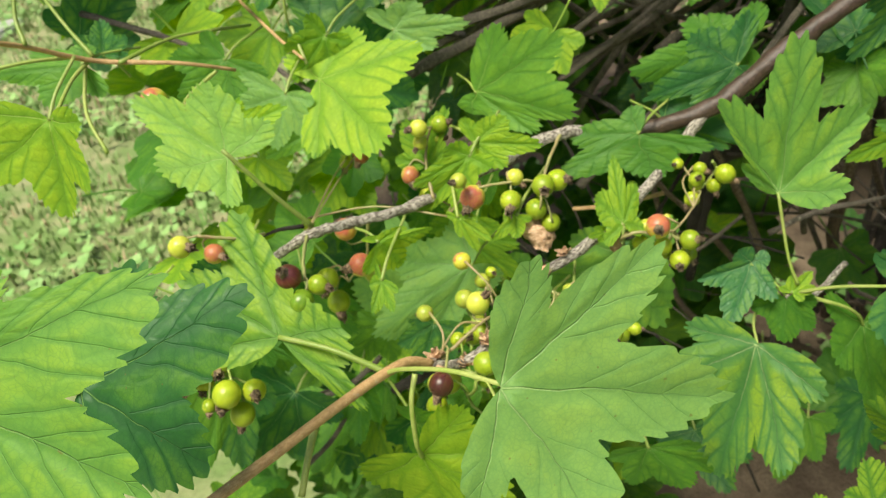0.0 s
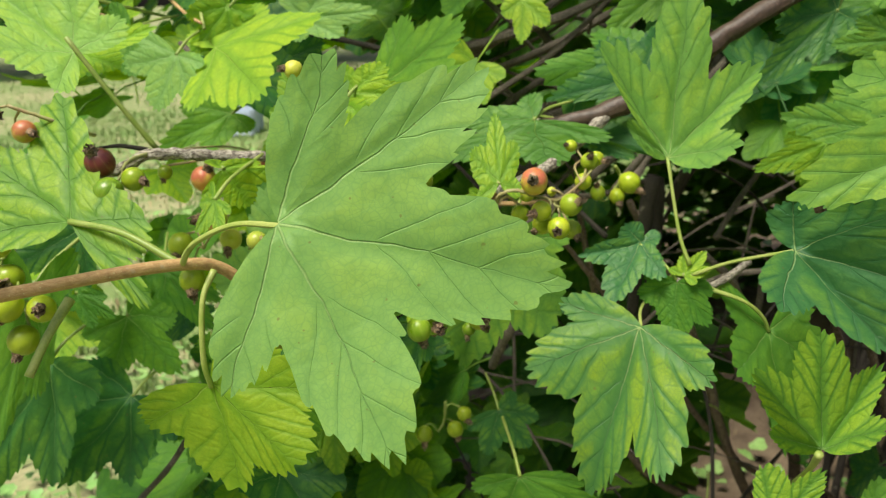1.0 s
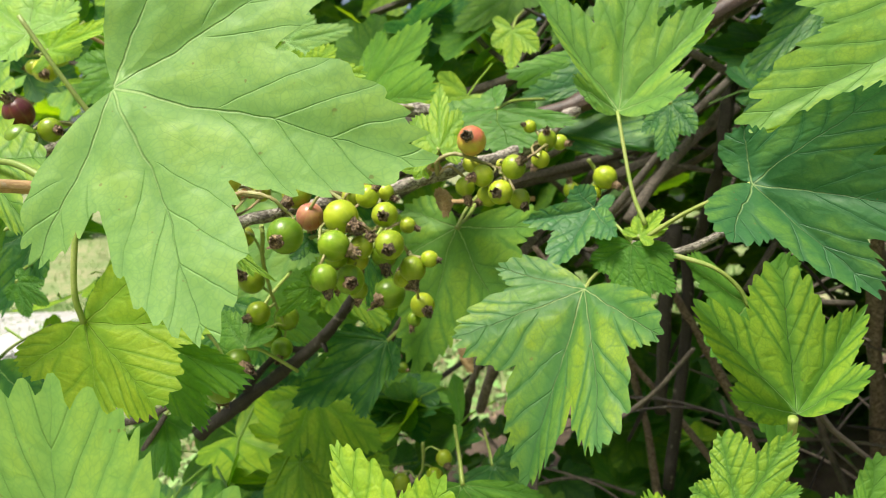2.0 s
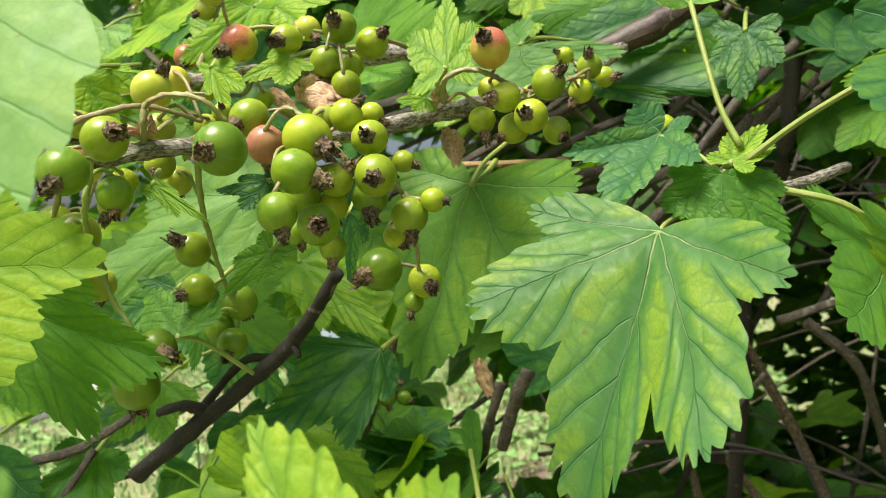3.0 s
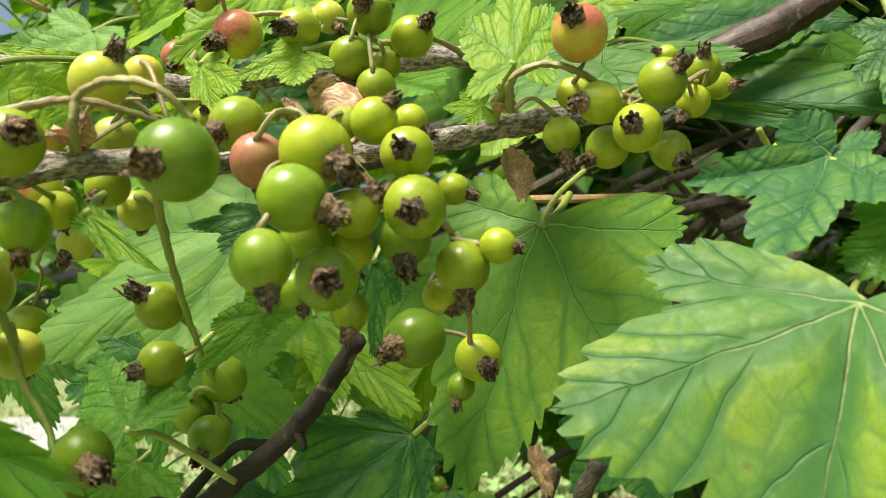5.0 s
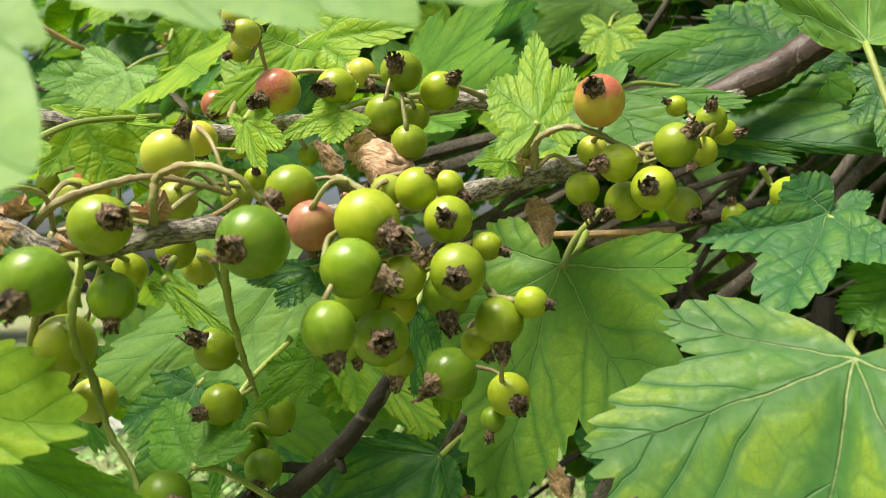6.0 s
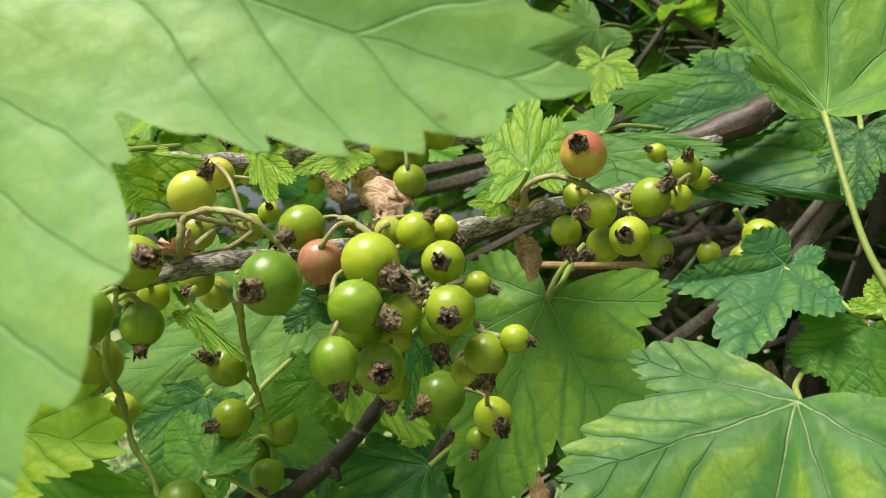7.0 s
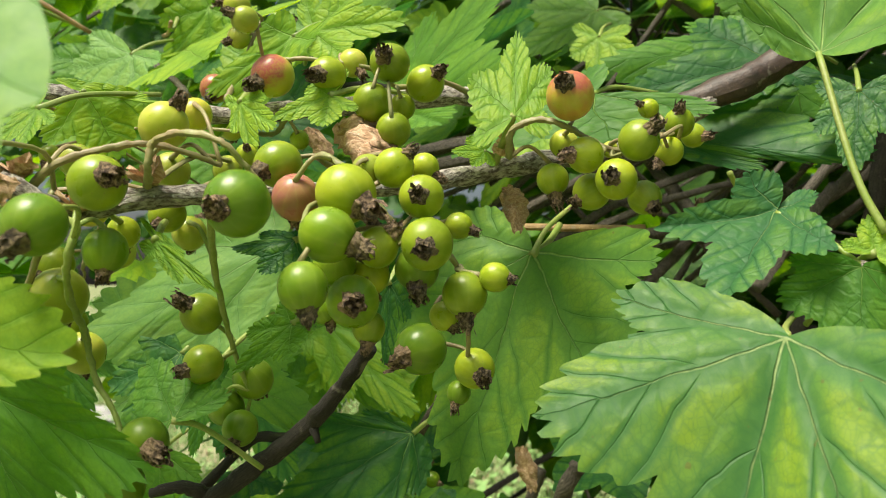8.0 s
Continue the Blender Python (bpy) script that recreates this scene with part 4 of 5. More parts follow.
def open_view(p):
    """Where the bush is thin: the lawn shows at its side and the sun falls on the bare soil beneath."""
    x, y, z = p
    left = x < -0.10 - 0.15 * (y - 0.5)
    under = ((x + 0.237 * z - 0.56) / 0.27) ** 2 + ((y + 0.323 * z - 1.15) / 0.27) ** 2 < 1
    return under or (left and z < 0.80) or (x < 0.13 and z < 0.54 and y > 0.5) or (left and x < -0.42)


rng = random.Random(9)
made = 0
while made < 190:
    p = (rng.uniform(-0.42, 0.62), rng.uniform(0.47, 0.95), rng.uniform(0.30, 1.12))
    if 0.0 < p[0] < 0.34 and 0.64 < p[2] < 0.93 and p[1] < 0.82 and rng.random() < 0.8:
        continue
    if open_view(p) or (p[0] > 0.1 and rng.random() < 0.93 and p[2] < 0.84):
        continue
    tone = rng.random()
    stock_leaf(bush, rng.randrange(8), MID if tone < 0.5 else (BRIGHT if tone < 0.75 else DEEP), p, rng.uniform(0.036, 0.066), leaf_turn(rng, (-0.25, -0.55), 0.75))
    made += 1

rng = random.Random(31)
for i in range(46):
    p = (rng.uniform(-0.16, 0.02), rng.uniform(0.40, 0.52), rng.uniform(0.44, 0.58))
    stock_leaf(bush, rng.randrange(8), (MID, DEEP, BRIGHT)[i % 3], p, rng.uniform(0.034, 0.058), leaf_turn(rng, (-0.2, -0.5), 0.9))

for i in range(44):
    p = (rng.uniform(-0.30, 0.0), rng.uniform(0.46, 0.76), rng.uniform(0.38, 0.60))
    stock_leaf(bush, rng.randrange(8), (MID, DEEP, MID)[i % 3], p, rng.uniform(0.034, 0.062), leaf_turn(rng, (-0.2, -0.5), 0.9))

for i in range(46):
    p = (rng.uniform(-0.50, 0.0), rng.uniform(0.55, 0.84), rng.uniform(0.79, 0.90))
    stock_leaf(bush, rng.randrange(8), (MID, BRIGHT, MID, PALE)[i % 4], p, rng.uniform(0.034, 0.06), leaf_turn(rng, (-0.2, -0.5), 0.9))

for i in range(26):
    p = (rng.uniform(-0.27, -0.10), rng.uniform(0.46, 0.68), rng.uniform(0.62, 0.80))
    stock_leaf(bush, rng.randrange(8), MID if i % 2 else BRIGHT, p, rng.uniform(0.034, 0.058), leaf_turn(rng, (-0.2, -0.5), 0.9))

for i in range(64):
    area = ((0.15, 0.42, 0.50, 0.66, 0.80, 0.98), (0.21, 0.36, 0.48, 0.62, 0.72, 0.86), (-0.03, 0.06, 0.58, 0.72, 0.78, 0.88))[i % 5 // 2]
    p = (rng.uniform(area[0], area[1]), rng.uniform(area[2], area[3]), rng.uniform(area[4], area[5]))
    stock_leaf(bush, rng.randrange(8), (MID, CLEAR, PALE, MID)[i % 4], p, rng.uniform(0.038, 0.062), leaf_turn(rng, (-0.25, -0.55), 0.9))

for i in range(16):
    p = (rng.uniform(0.0, 0.19), rng.uniform(0.60, 0.78), rng.uniform(0.80, 0.90))
    stock_leaf(bush, rng.randrange(8), (PALE, BRIGHT, MID)[i % 3], p, rng.uniform(0.034, 0.056), leaf_turn(rng, (-0.25, -0.55), 0.9))

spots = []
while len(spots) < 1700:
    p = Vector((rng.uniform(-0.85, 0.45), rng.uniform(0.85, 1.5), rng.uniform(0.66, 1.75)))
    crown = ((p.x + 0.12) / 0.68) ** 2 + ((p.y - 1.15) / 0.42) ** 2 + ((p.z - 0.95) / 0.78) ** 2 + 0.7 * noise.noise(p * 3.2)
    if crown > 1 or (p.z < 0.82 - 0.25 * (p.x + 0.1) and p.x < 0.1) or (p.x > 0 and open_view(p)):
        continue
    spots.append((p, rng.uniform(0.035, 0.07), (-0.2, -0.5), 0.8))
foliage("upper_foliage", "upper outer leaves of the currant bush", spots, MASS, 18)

spots = []
rng = random.Random(14)
while len(spots) < 4200:
    p = Vector((rng.uniform(-0.1, 1.9), rng.uniform(0.45, 2.3), rng.uniform(0.05, 1.35)))
    shell = ((p.x - 0.85) / 0.95) ** 2 + ((p.y - 1.25) / 0.95) ** 2 + (max(0, p.z - 0.45) / 0.85) ** 2 + 0.5 * noise.noise(p * 2.6)
    if shell > 1.0 or shell < 0.55 or (p.y < 0.75 and p.z < 0.86) or open_view(p):
        continue
    spots.append((p, rng.uniform(0.05, 0.09), ((p.x - 0.85) * 0.6, (p.y - 1.25) * 0.6), 0.9))
# added leaves beyond the view: they round the bush and shade its inside
while len(spots) < 5400:
    p = Vector((rng.uniform(0.45, 1.3), rng.uniform(0.25, 0.85), rng.uniform(0.12, 1.05)))
    if p.x < 0.38 + 0.32 * p.y or open_view(p) or ((p.x - 0.85) / 0.7) ** 2 + ((p.y - 0.85) / 0.62) ** 2 > 1:
        continue
    spots.append((p, rng.uniform(0.04, 0.07), (0.1, -0.6), 0.8))
# added roof of leaves, out of view, that keeps sky light off the inside
while len(spots) < 5500:
    p = Vector((rng.uniform(0.34, 1.2), rng.uniform(0.35, 1.2), rng.uniform(1.0, 1.32)))
    if open_view(p):
        continue
    spots.append((p, rng.uniform(0.06, 0.10), (-0.1, -0.2), 1.2))
foliage("bush_foliage", "thick outer leaves of the currant bush, with unseen ones added for shade", spots, MASS, 15)
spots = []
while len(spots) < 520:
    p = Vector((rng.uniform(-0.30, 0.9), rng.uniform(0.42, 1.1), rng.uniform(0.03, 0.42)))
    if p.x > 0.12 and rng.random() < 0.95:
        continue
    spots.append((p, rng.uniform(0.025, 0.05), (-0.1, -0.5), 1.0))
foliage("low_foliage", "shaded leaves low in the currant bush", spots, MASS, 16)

# far hedge beyond the lawn
spots = []
while len(spots) < 5200:
    x = rng.uniform(-26, 18)
    y = 9.5 + 0.03 * (x + 4) ** 2 * 0.4 + rng.uniform(-0.9, 0.9)
    top = 5.2 + 1.6 * noise.noise((x * 0.35, 0.0, 2.0)) + 0.3 * noise.noise((x * 1.7, 0.0, 7.0))
    z = top * rng.random() ** 0.75
    spots.append(((x, y, z), rng.uniform(0.22, 0.42), (0, -0.6), 0.8))
foliage("tall_hedge", "tall leafy green hedge at the far edge of the lawn", spots, MASS, 17)

# ---------------------------------------------------------------- leaves near the berries
leaf(mid_branch, LIGHT, (-0.0008, 0.2035, 0.7610), (0.0860, 0.2117, 0.7370), (0.0630, 0.2300, 0.8025), (0.0313, 0.1821, 0.6980), stalk=False, deep=0.78, left_foot=(0.0150, 0.2175, 0.8080), right_foot=(-0.0160, 0.1812, 0.7130))
leaf(mid_branch, VEINED, (-0.1016, 0.2612, 0.7464), (-0.1178, 0.3012, 0.7895), (-0.1480, 0.2840, 0.7700), (-0.0729, 0.2649, 0.7473), stalk=False)
leaf(mid_branch, SUNLIT_GOLD, (-0.0442, 0.2370, 0.6883), (-0.0120, 0.2230, 0.6640), (0.0064, 0.2360, 0.6866), (-0.0323, 0.2230, 0.6520), stalk=False, deep=0.45, left_foot=(-0.0217, 0.2450, 0.7080), right_foot=(-0.0720, 0.2380, 0.6706))
leaf(low_twig, MID, (-0.0500, 0.2640, 0.6800), (0.0039, 0.2563, 0.6622), (-0.0160, 0.2580, 0.6847), (-0.0120, 0.2550, 0.6433), deep=0.45)
leaf(side_shoot, MOTTLED, (0.1226, 0.2944, 0.6847), (0.0968, 0.2617, 0.6201), (0.1264, 0.2514, 0.6392), (0.0744, 0.2876, 0.6684), stalk=False, right_foot=(0.0885, 0.3060, 0.6925), left_foot=(0.1483, 0.2668, 0.6718), deep=0.57)
leaf(side_shoot, CLEAR, (0.1260, 0.3252, 0.7116), (0.1116, 0.3038, 0.6918), (0.1345, 0.3070, 0.7023), (0.0977, 0.3206, 0.7078), stalk=False, deep=0.66, left_foot=(0.1352, 0.3250, 0.7150), right_foot=(0.1196, 0.3257, 0.7205))
leaf(side_shoot, MID, (0.1403, 0.3106, 0.6980), (0.1376, 0.3030, 0.6770), (0.1549, 0.3070, 0.6785), (0.1253, 0.3159, 0.6895), stalk=False, deep=0.40, left_foot=(0.1560, 0.3130, 0.6930), right_foot=(0.1270, 0.3150, 0.7000))
leaf(side_shoot, PALE, (0.1375, 0.3303, 0.7499), (0.1460, 0.3477, 0.8230), (0.1087, 0.3371, 0.7966), (0.1783, 0.3363, 0.7889), stalk=False, deep=0.74, left_foot=(0.1199, 0.3360, 0.7634), right_foot=(0.1632, 0.3161, 0.7576))
leaf(side_shoot, CLEAR, (0.1796, 0.2866, 0.7206), (0.2379, 0.2560, 0.7090), (0.2130, 0.2600, 0.7480), (0.2140, 0.2652, 0.6830), stalk=False, deep=0.60, left_foot=(0.1776, 0.2899, 0.7412), right_foot=(0.1708, 0.2682, 0.7038))
leaf(side_shoot, VEINED, (0.1862, 0.2548, 0.6504), (0.1838, 0.2627, 0.6953), (0.1561, 0.2501, 0.6858), (0.2097, 0.2653, 0.6822), stalk=False, deep=0.56, left_foot=(0.1667, 0.2600, 0.6540), right_foot=(0.2037, 0.2480, 0.6650))
leaf(side_shoot, MID, (0.1827, 0.3148, 0.6724), (0.1900, 0.2950, 0.6200), (0.2080, 0.3050, 0.6560), (0.1660, 0.3050, 0.6560), stalk=False)
leaf(right_shoot, PALE, (0.2570, 0.2900, 0.7758), (0.1812, 0.2850, 0.7416), (0.2373, 0.2750, 0.7389), (0.1967, 0.3000, 0.7880))
leaf(right_shoot, VEINED, (0.1662, 0.2400, 0.6243), (0.1627, 0.2500, 0.6455), (0.1522, 0.2450, 0.6304), (0.1821, 0.2450, 0.6472))
leaf(right_shoot, BRIGHT, (0.1495, 0.2350, 0.6015), (0.1400, 0.2450, 0.6291), (0.1280, 0.2400, 0.6197), (0.1578, 0.2400, 0.6266))
leaf(right_shoot, MID, (0.2016, 0.2450, 0.6079), (0.2085, 0.2550, 0.6363), (0.1938, 0.2500, 0.6253), (0.2340, 0.2450, 0.6324))
leaf(low_twig, BRIGHT, (0.0763, 0.1800, 0.6283), (0.0572, 0.1950, 0.6626), (0.0541, 0.1850, 0.6426), (0.0866, 0.1950, 0.6560))
leaf(low_twig, SUNNY, (0.0183, 0.1300, 0.6148), (0.0132, 0.1450, 0.6896), (-0.0241, 0.1350, 0.6838), (0.0634, 0.1400, 0.6713), deep=0.34)
leaf(top_shoot, SUNNY, (-0.1253, 0.3291, 0.8055), (-0.1695, 0.3420, 0.8381), (-0.1521, 0.3124, 0.8103), (-0.1299, 0.3450, 0.8390), stalk=False, deep=0.5)
leaf(top_shoot, BRIGHT, (-0.0984, 0.4300, 0.7990), (-0.0313, 0.4204, 0.8173), (-0.0749, 0.4500, 0.8200), (-0.0577, 0.3800, 0.7780), stalk=False, deep=0.45)
leaf(top_shoot, BRIGHT, (-0.1401, 0.3600, 0.8030), (-0.1028, 0.3600, 0.8138), (-0.1241, 0.3650, 0.8207), (-0.1153, 0.3500, 0.7968))
leaf(top_shoot, MID, (-0.0078, 0.4445, 0.7716), (0.0495, 0.4010, 0.7687), (0.0466, 0.4232, 0.8092), (0.0230, 0.4150, 0.7560), deep=0.45)
leaf(main_branch, MID, (0.0805, 0.3920, 0.7580), (0.0315, 0.3850, 0.7389), (0.0882, 0.3800, 0.7349), (0.0469, 0.4000, 0.7586))
leaf(main_branch, BRIGHT, (-0.0115, 0.3566, 0.7753), (-0.0444, 0.3580, 0.7421), (-0.0200, 0.3500, 0.7500), (-0.0440, 0.3600, 0.7610))
leaf(main_branch, BRIGHT, (-0.0080, 0.3640, 0.7790), (0.0252, 0.3560, 0.7776), (0.0090, 0.3640, 0.7920), (0.0070, 0.3560, 0.7660))
leaf(main_branch, BRIGHT, (-0.0604, 0.3200, 0.7525), (-0.0331, 0.3360, 0.7481), (-0.0492, 0.3300, 0.7544), (-0.0519, 0.3250, 0.7336))
leaf(mid_branch, BRIGHT, (0.0631, 0.3320, 0.7402), (0.0613, 0.3520, 0.7705), (0.0506, 0.3400, 0.7516), (0.0721, 0.3450, 0.7550), stalk=False)
leaf(mid_branch, BRIGHT, (0.0540, 0.3380, 0.7320), (0.0454, 0.3350, 0.7319), (0.0508, 0.3350, 0.7273), (0.0493, 0.3380, 0.7360), stalk=False)
leaf(back_shoot, PALE, (0.0642, 0.3547, 0.7033), (0.0416, 0.3476, 0.6390), (0.0856, 0.3450, 0.6600), (0.0176, 0.3560, 0.6832), deep=0.5, left_foot=(0.1025, 0.3770, 0.7012), right_foot=(0.0392, 0.3634, 0.7135))
leaf(back_shoot, LIGHT, (-0.0195, 0.3550, 0.7065), (-0.0804, 0.3400, 0.6751), (-0.0458, 0.3450, 0.6684), (-0.0631, 0.3600, 0.7127), deep=0.45)
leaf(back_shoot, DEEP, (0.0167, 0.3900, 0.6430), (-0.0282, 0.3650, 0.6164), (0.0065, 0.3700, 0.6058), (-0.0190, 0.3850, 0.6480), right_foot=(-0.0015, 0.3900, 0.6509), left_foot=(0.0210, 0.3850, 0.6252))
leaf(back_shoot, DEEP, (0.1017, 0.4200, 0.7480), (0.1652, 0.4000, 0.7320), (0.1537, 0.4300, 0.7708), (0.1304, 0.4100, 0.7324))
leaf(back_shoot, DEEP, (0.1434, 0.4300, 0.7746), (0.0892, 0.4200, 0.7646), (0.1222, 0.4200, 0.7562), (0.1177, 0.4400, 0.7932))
leaf(main_branch, BRIGHT, (0.0096, 0.3350, 0.7500), (-0.0038, 0.3250, 0.7425), (0.0092, 0.3300, 0.7401), (0.0033, 0.3350, 0.7537))
leaf(main_branch, BRIGHT, (-0.0205, 0.3380, 0.7507), (-0.0130, 0.3300, 0.7334), (-0.0049, 0.3300, 0.7408), (-0.0215, 0.3350, 0.7407))
leaf(mid_branch, BRIGHT, (-0.0069, 0.2760, 0.7063), (0.0108, 0.2700, 0.6959), (-0.0000, 0.2750, 0.7046), (0.0021, 0.2720, 0.6967))
leaf(mid_branch, DEEP, (0.0121, 0.3050, 0.7070), (-0.0032, 0.3000, 0.7055), (0.0062, 0.3000, 0.6992), (0.0034, 0.3050, 0.7092))
leaf(mid_branch, MID, (0.0090, 0.3100, 0.6861), (-0.0080, 0.3100, 0.6731), (0.0085, 0.3080, 0.6776), (-0.0051, 0.3120, 0.6842))
leaf(mid_branch, DEEP, (0.0333, 0.3150, 0.6956), (0.0319, 0.3150, 0.6762), (0.0401, 0.3120, 0.6880), (0.0284, 0.3180, 0.6860))
leaf(top_shoot, BRIGHT, (-0.0355, 0.3700, 0.7654), (-0.0210, 0.3800, 0.7933), (-0.0447, 0.3800, 0.7881), (-0.0226, 0.3700, 0.7753))
leaf(top_shoot, LIGHT, (-0.0534, 0.4600, 0.8120), (-0.0082, 0.4500, 0.8141), (-0.0378, 0.4600, 0.8279), (-0.0281, 0.4500, 0.8000))
leaf(top_shoot, BRIGHT, (-0.0906, 0.4400, 0.8207), (-0.1185, 0.4400, 0.7939), (-0.0933, 0.4400, 0.7974), (-0.1173, 0.4400, 0.8177))
leaf(top_shoot, MID, (-0.1622, 0.4600, 0.8078), (-0.1960, 0.4500, 0.7860), (-0.1589, 0.4500, 0.7811), (-0.1950, 0.4600, 0.8131))
leaf(back_shoot, BRIGHT, (-0.0323, 0.4300, 0.6790), (0.0072, 0.4200, 0.6448), (0.0064, 0.4300, 0.6671), (-0.0203, 0.4200, 0.6468))
leaf(back_shoot, DEEP, (-0.0449, 0.3450, 0.6747), (-0.0579, 0.3350, 0.6473), (-0.0360, 0.3350, 0.6528), (-0.0683, 0.3400, 0.6646))
leaf(mid_branch, MID, (-0.0241, 0.3250, 0.6691), (-0.0274, 0.3220, 0.6475), (-0.0185, 0.3220, 0.6594), (-0.0332, 0.3250, 0.6590))
leaf(top_shoot, BRIGHT, (-0.0587, 0.3000, 0.7435), (-0.0646, 0.2900, 0.7326), (-0.0542, 0.2900, 0.7315), (-0.0648, 0.2980, 0.7431))
leaf(top_shoot, BRIGHT, (0.0784, 0.5200, 0.8158), (0.0762, 0.5100, 0.7882), (0.0941, 0.5100, 0.8002), (0.0636, 0.5200, 0.8064))
leaf(top_shoot, MID, (0.0742, 0.6000, 0.8561), (0.0312, 0.5800, 0.8281), (0.0640, 0.5800, 0.8241), (0.0317, 0.6000, 0.8616))
leaf(top_shoot, LIGHT, (-0.1176, 0.4200, 0.7963), (-0.1297, 0.4100, 0.7673), (-0.1071, 0.4100, 0.7722), (-0.1502, 0.4200, 0.7910))
leaf(back_shoot, BRIGHT, (-0.0192, 0.4400, 0.6833), (-0.0373, 0.4300, 0.6529), (-0.0143, 0.4300, 0.6525), (-0.0529, 0.4400, 0.6772))
leaf(back_shoot, MID, (-0.0901, 0.4000, 0.6308), (-0.1138, 0.3900, 0.6069), (-0.0853, 0.3900, 0.6049), (-0.1223, 0.4000, 0.6266))
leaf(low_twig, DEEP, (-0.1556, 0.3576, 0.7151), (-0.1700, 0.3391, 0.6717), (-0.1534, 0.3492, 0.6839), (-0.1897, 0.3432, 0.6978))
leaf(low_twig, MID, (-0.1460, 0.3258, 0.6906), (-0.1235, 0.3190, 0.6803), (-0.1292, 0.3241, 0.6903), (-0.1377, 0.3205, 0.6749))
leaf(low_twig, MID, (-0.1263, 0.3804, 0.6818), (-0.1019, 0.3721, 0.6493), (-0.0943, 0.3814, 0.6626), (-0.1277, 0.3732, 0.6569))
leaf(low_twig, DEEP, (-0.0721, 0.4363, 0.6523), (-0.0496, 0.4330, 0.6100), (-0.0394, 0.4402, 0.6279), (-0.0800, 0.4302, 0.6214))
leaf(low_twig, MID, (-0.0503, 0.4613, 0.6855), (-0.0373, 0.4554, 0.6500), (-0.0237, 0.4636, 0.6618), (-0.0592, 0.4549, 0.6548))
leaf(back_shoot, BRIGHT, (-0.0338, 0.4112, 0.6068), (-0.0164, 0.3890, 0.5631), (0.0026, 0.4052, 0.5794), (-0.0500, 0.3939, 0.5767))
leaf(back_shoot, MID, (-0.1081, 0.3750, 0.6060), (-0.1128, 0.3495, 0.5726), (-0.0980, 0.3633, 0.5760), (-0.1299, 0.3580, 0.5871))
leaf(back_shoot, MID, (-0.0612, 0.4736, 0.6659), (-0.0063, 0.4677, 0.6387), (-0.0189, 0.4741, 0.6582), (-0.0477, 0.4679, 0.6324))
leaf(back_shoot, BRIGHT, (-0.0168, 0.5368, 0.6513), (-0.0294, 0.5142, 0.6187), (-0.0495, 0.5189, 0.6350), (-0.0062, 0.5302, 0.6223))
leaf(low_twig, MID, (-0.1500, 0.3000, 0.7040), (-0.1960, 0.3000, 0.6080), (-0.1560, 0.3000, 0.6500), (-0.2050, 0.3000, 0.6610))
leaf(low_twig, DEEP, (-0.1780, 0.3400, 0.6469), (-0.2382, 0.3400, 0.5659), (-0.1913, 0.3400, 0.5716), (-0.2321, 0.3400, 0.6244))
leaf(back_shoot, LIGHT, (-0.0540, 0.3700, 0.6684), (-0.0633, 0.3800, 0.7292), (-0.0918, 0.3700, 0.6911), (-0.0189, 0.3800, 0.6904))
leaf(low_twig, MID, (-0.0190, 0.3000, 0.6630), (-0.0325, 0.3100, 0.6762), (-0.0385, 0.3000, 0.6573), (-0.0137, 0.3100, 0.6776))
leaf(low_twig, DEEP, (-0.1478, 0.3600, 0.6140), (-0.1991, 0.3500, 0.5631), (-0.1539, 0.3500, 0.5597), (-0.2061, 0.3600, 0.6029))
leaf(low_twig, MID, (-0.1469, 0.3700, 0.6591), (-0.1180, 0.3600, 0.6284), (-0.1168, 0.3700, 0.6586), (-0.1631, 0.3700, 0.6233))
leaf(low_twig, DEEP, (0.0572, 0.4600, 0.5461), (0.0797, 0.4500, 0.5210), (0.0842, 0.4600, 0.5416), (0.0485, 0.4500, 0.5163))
leaf(low_twig, MID, (0.0702, 0.3000, 0.6049), (0.0900, 0.2900, 0.5782), (0.1164, 0.3000, 0.5813), (0.0590, 0.2950, 0.5800))
leaf(low_twig, MID, (-0.2272, 0.3600, 0.6932), (-0.2566, 0.3500, 0.6632), (-0.2294, 0.3500, 0.6630), (-0.2553, 0.3600, 0.6901))
leaf(top_shoot, MID, (-0.1086, 0.4700, 0.7554), (-0.1531, 0.4600, 0.7374), (-0.1236, 0.4600, 0.7325), (-0.1411, 0.4700, 0.7642))
leaf(near_shoot, PALE, (-0.1329, 0.1254, 0.8559), (-0.0666, 0.1305, 0.8767), (-0.1067, 0.1403, 0.8810), (-0.0745, 0.1042, 0.8404), stalk=False, deep=0.6)
leaf(near_shoot, DEEP, (-0.1403, 0.1824, 0.7983), (-0.0833, 0.2028, 0.8164), (-0.1200, 0.2150, 0.8260), (-0.0988, 0.1684, 0.7700))
leaf(top_shoot, BRIGHT, (-0.1912, 0.3100, 0.8432), (-0.1985, 0.3000, 0.7953), (-0.1796, 0.3000, 0.8110), (-0.2345, 0.3100, 0.8189))
leaf(top_shoot, MID, (-0.2187, 0.4000, 0.8369), (-0.2697, 0.4000, 0.8384), (-0.2409, 0.3900, 0.8203), (-0.2501, 0.4100, 0.8453))
leaf(top_shoot, DEEP, (-0.2149, 0.4200, 0.8343), (-0.2141, 0.4300, 0.8509), (-0.2275, 0.4200, 0.8467), (-0.1967, 0.4200, 0.8433))
leaf(top_shoot, BRIGHT, (-0.1564, 0.4800, 0.8629), (-0.1722, 0.4700, 0.8360), (-0.1435, 0.4700, 0.8420), (-0.1925, 0.4800, 0.8531))
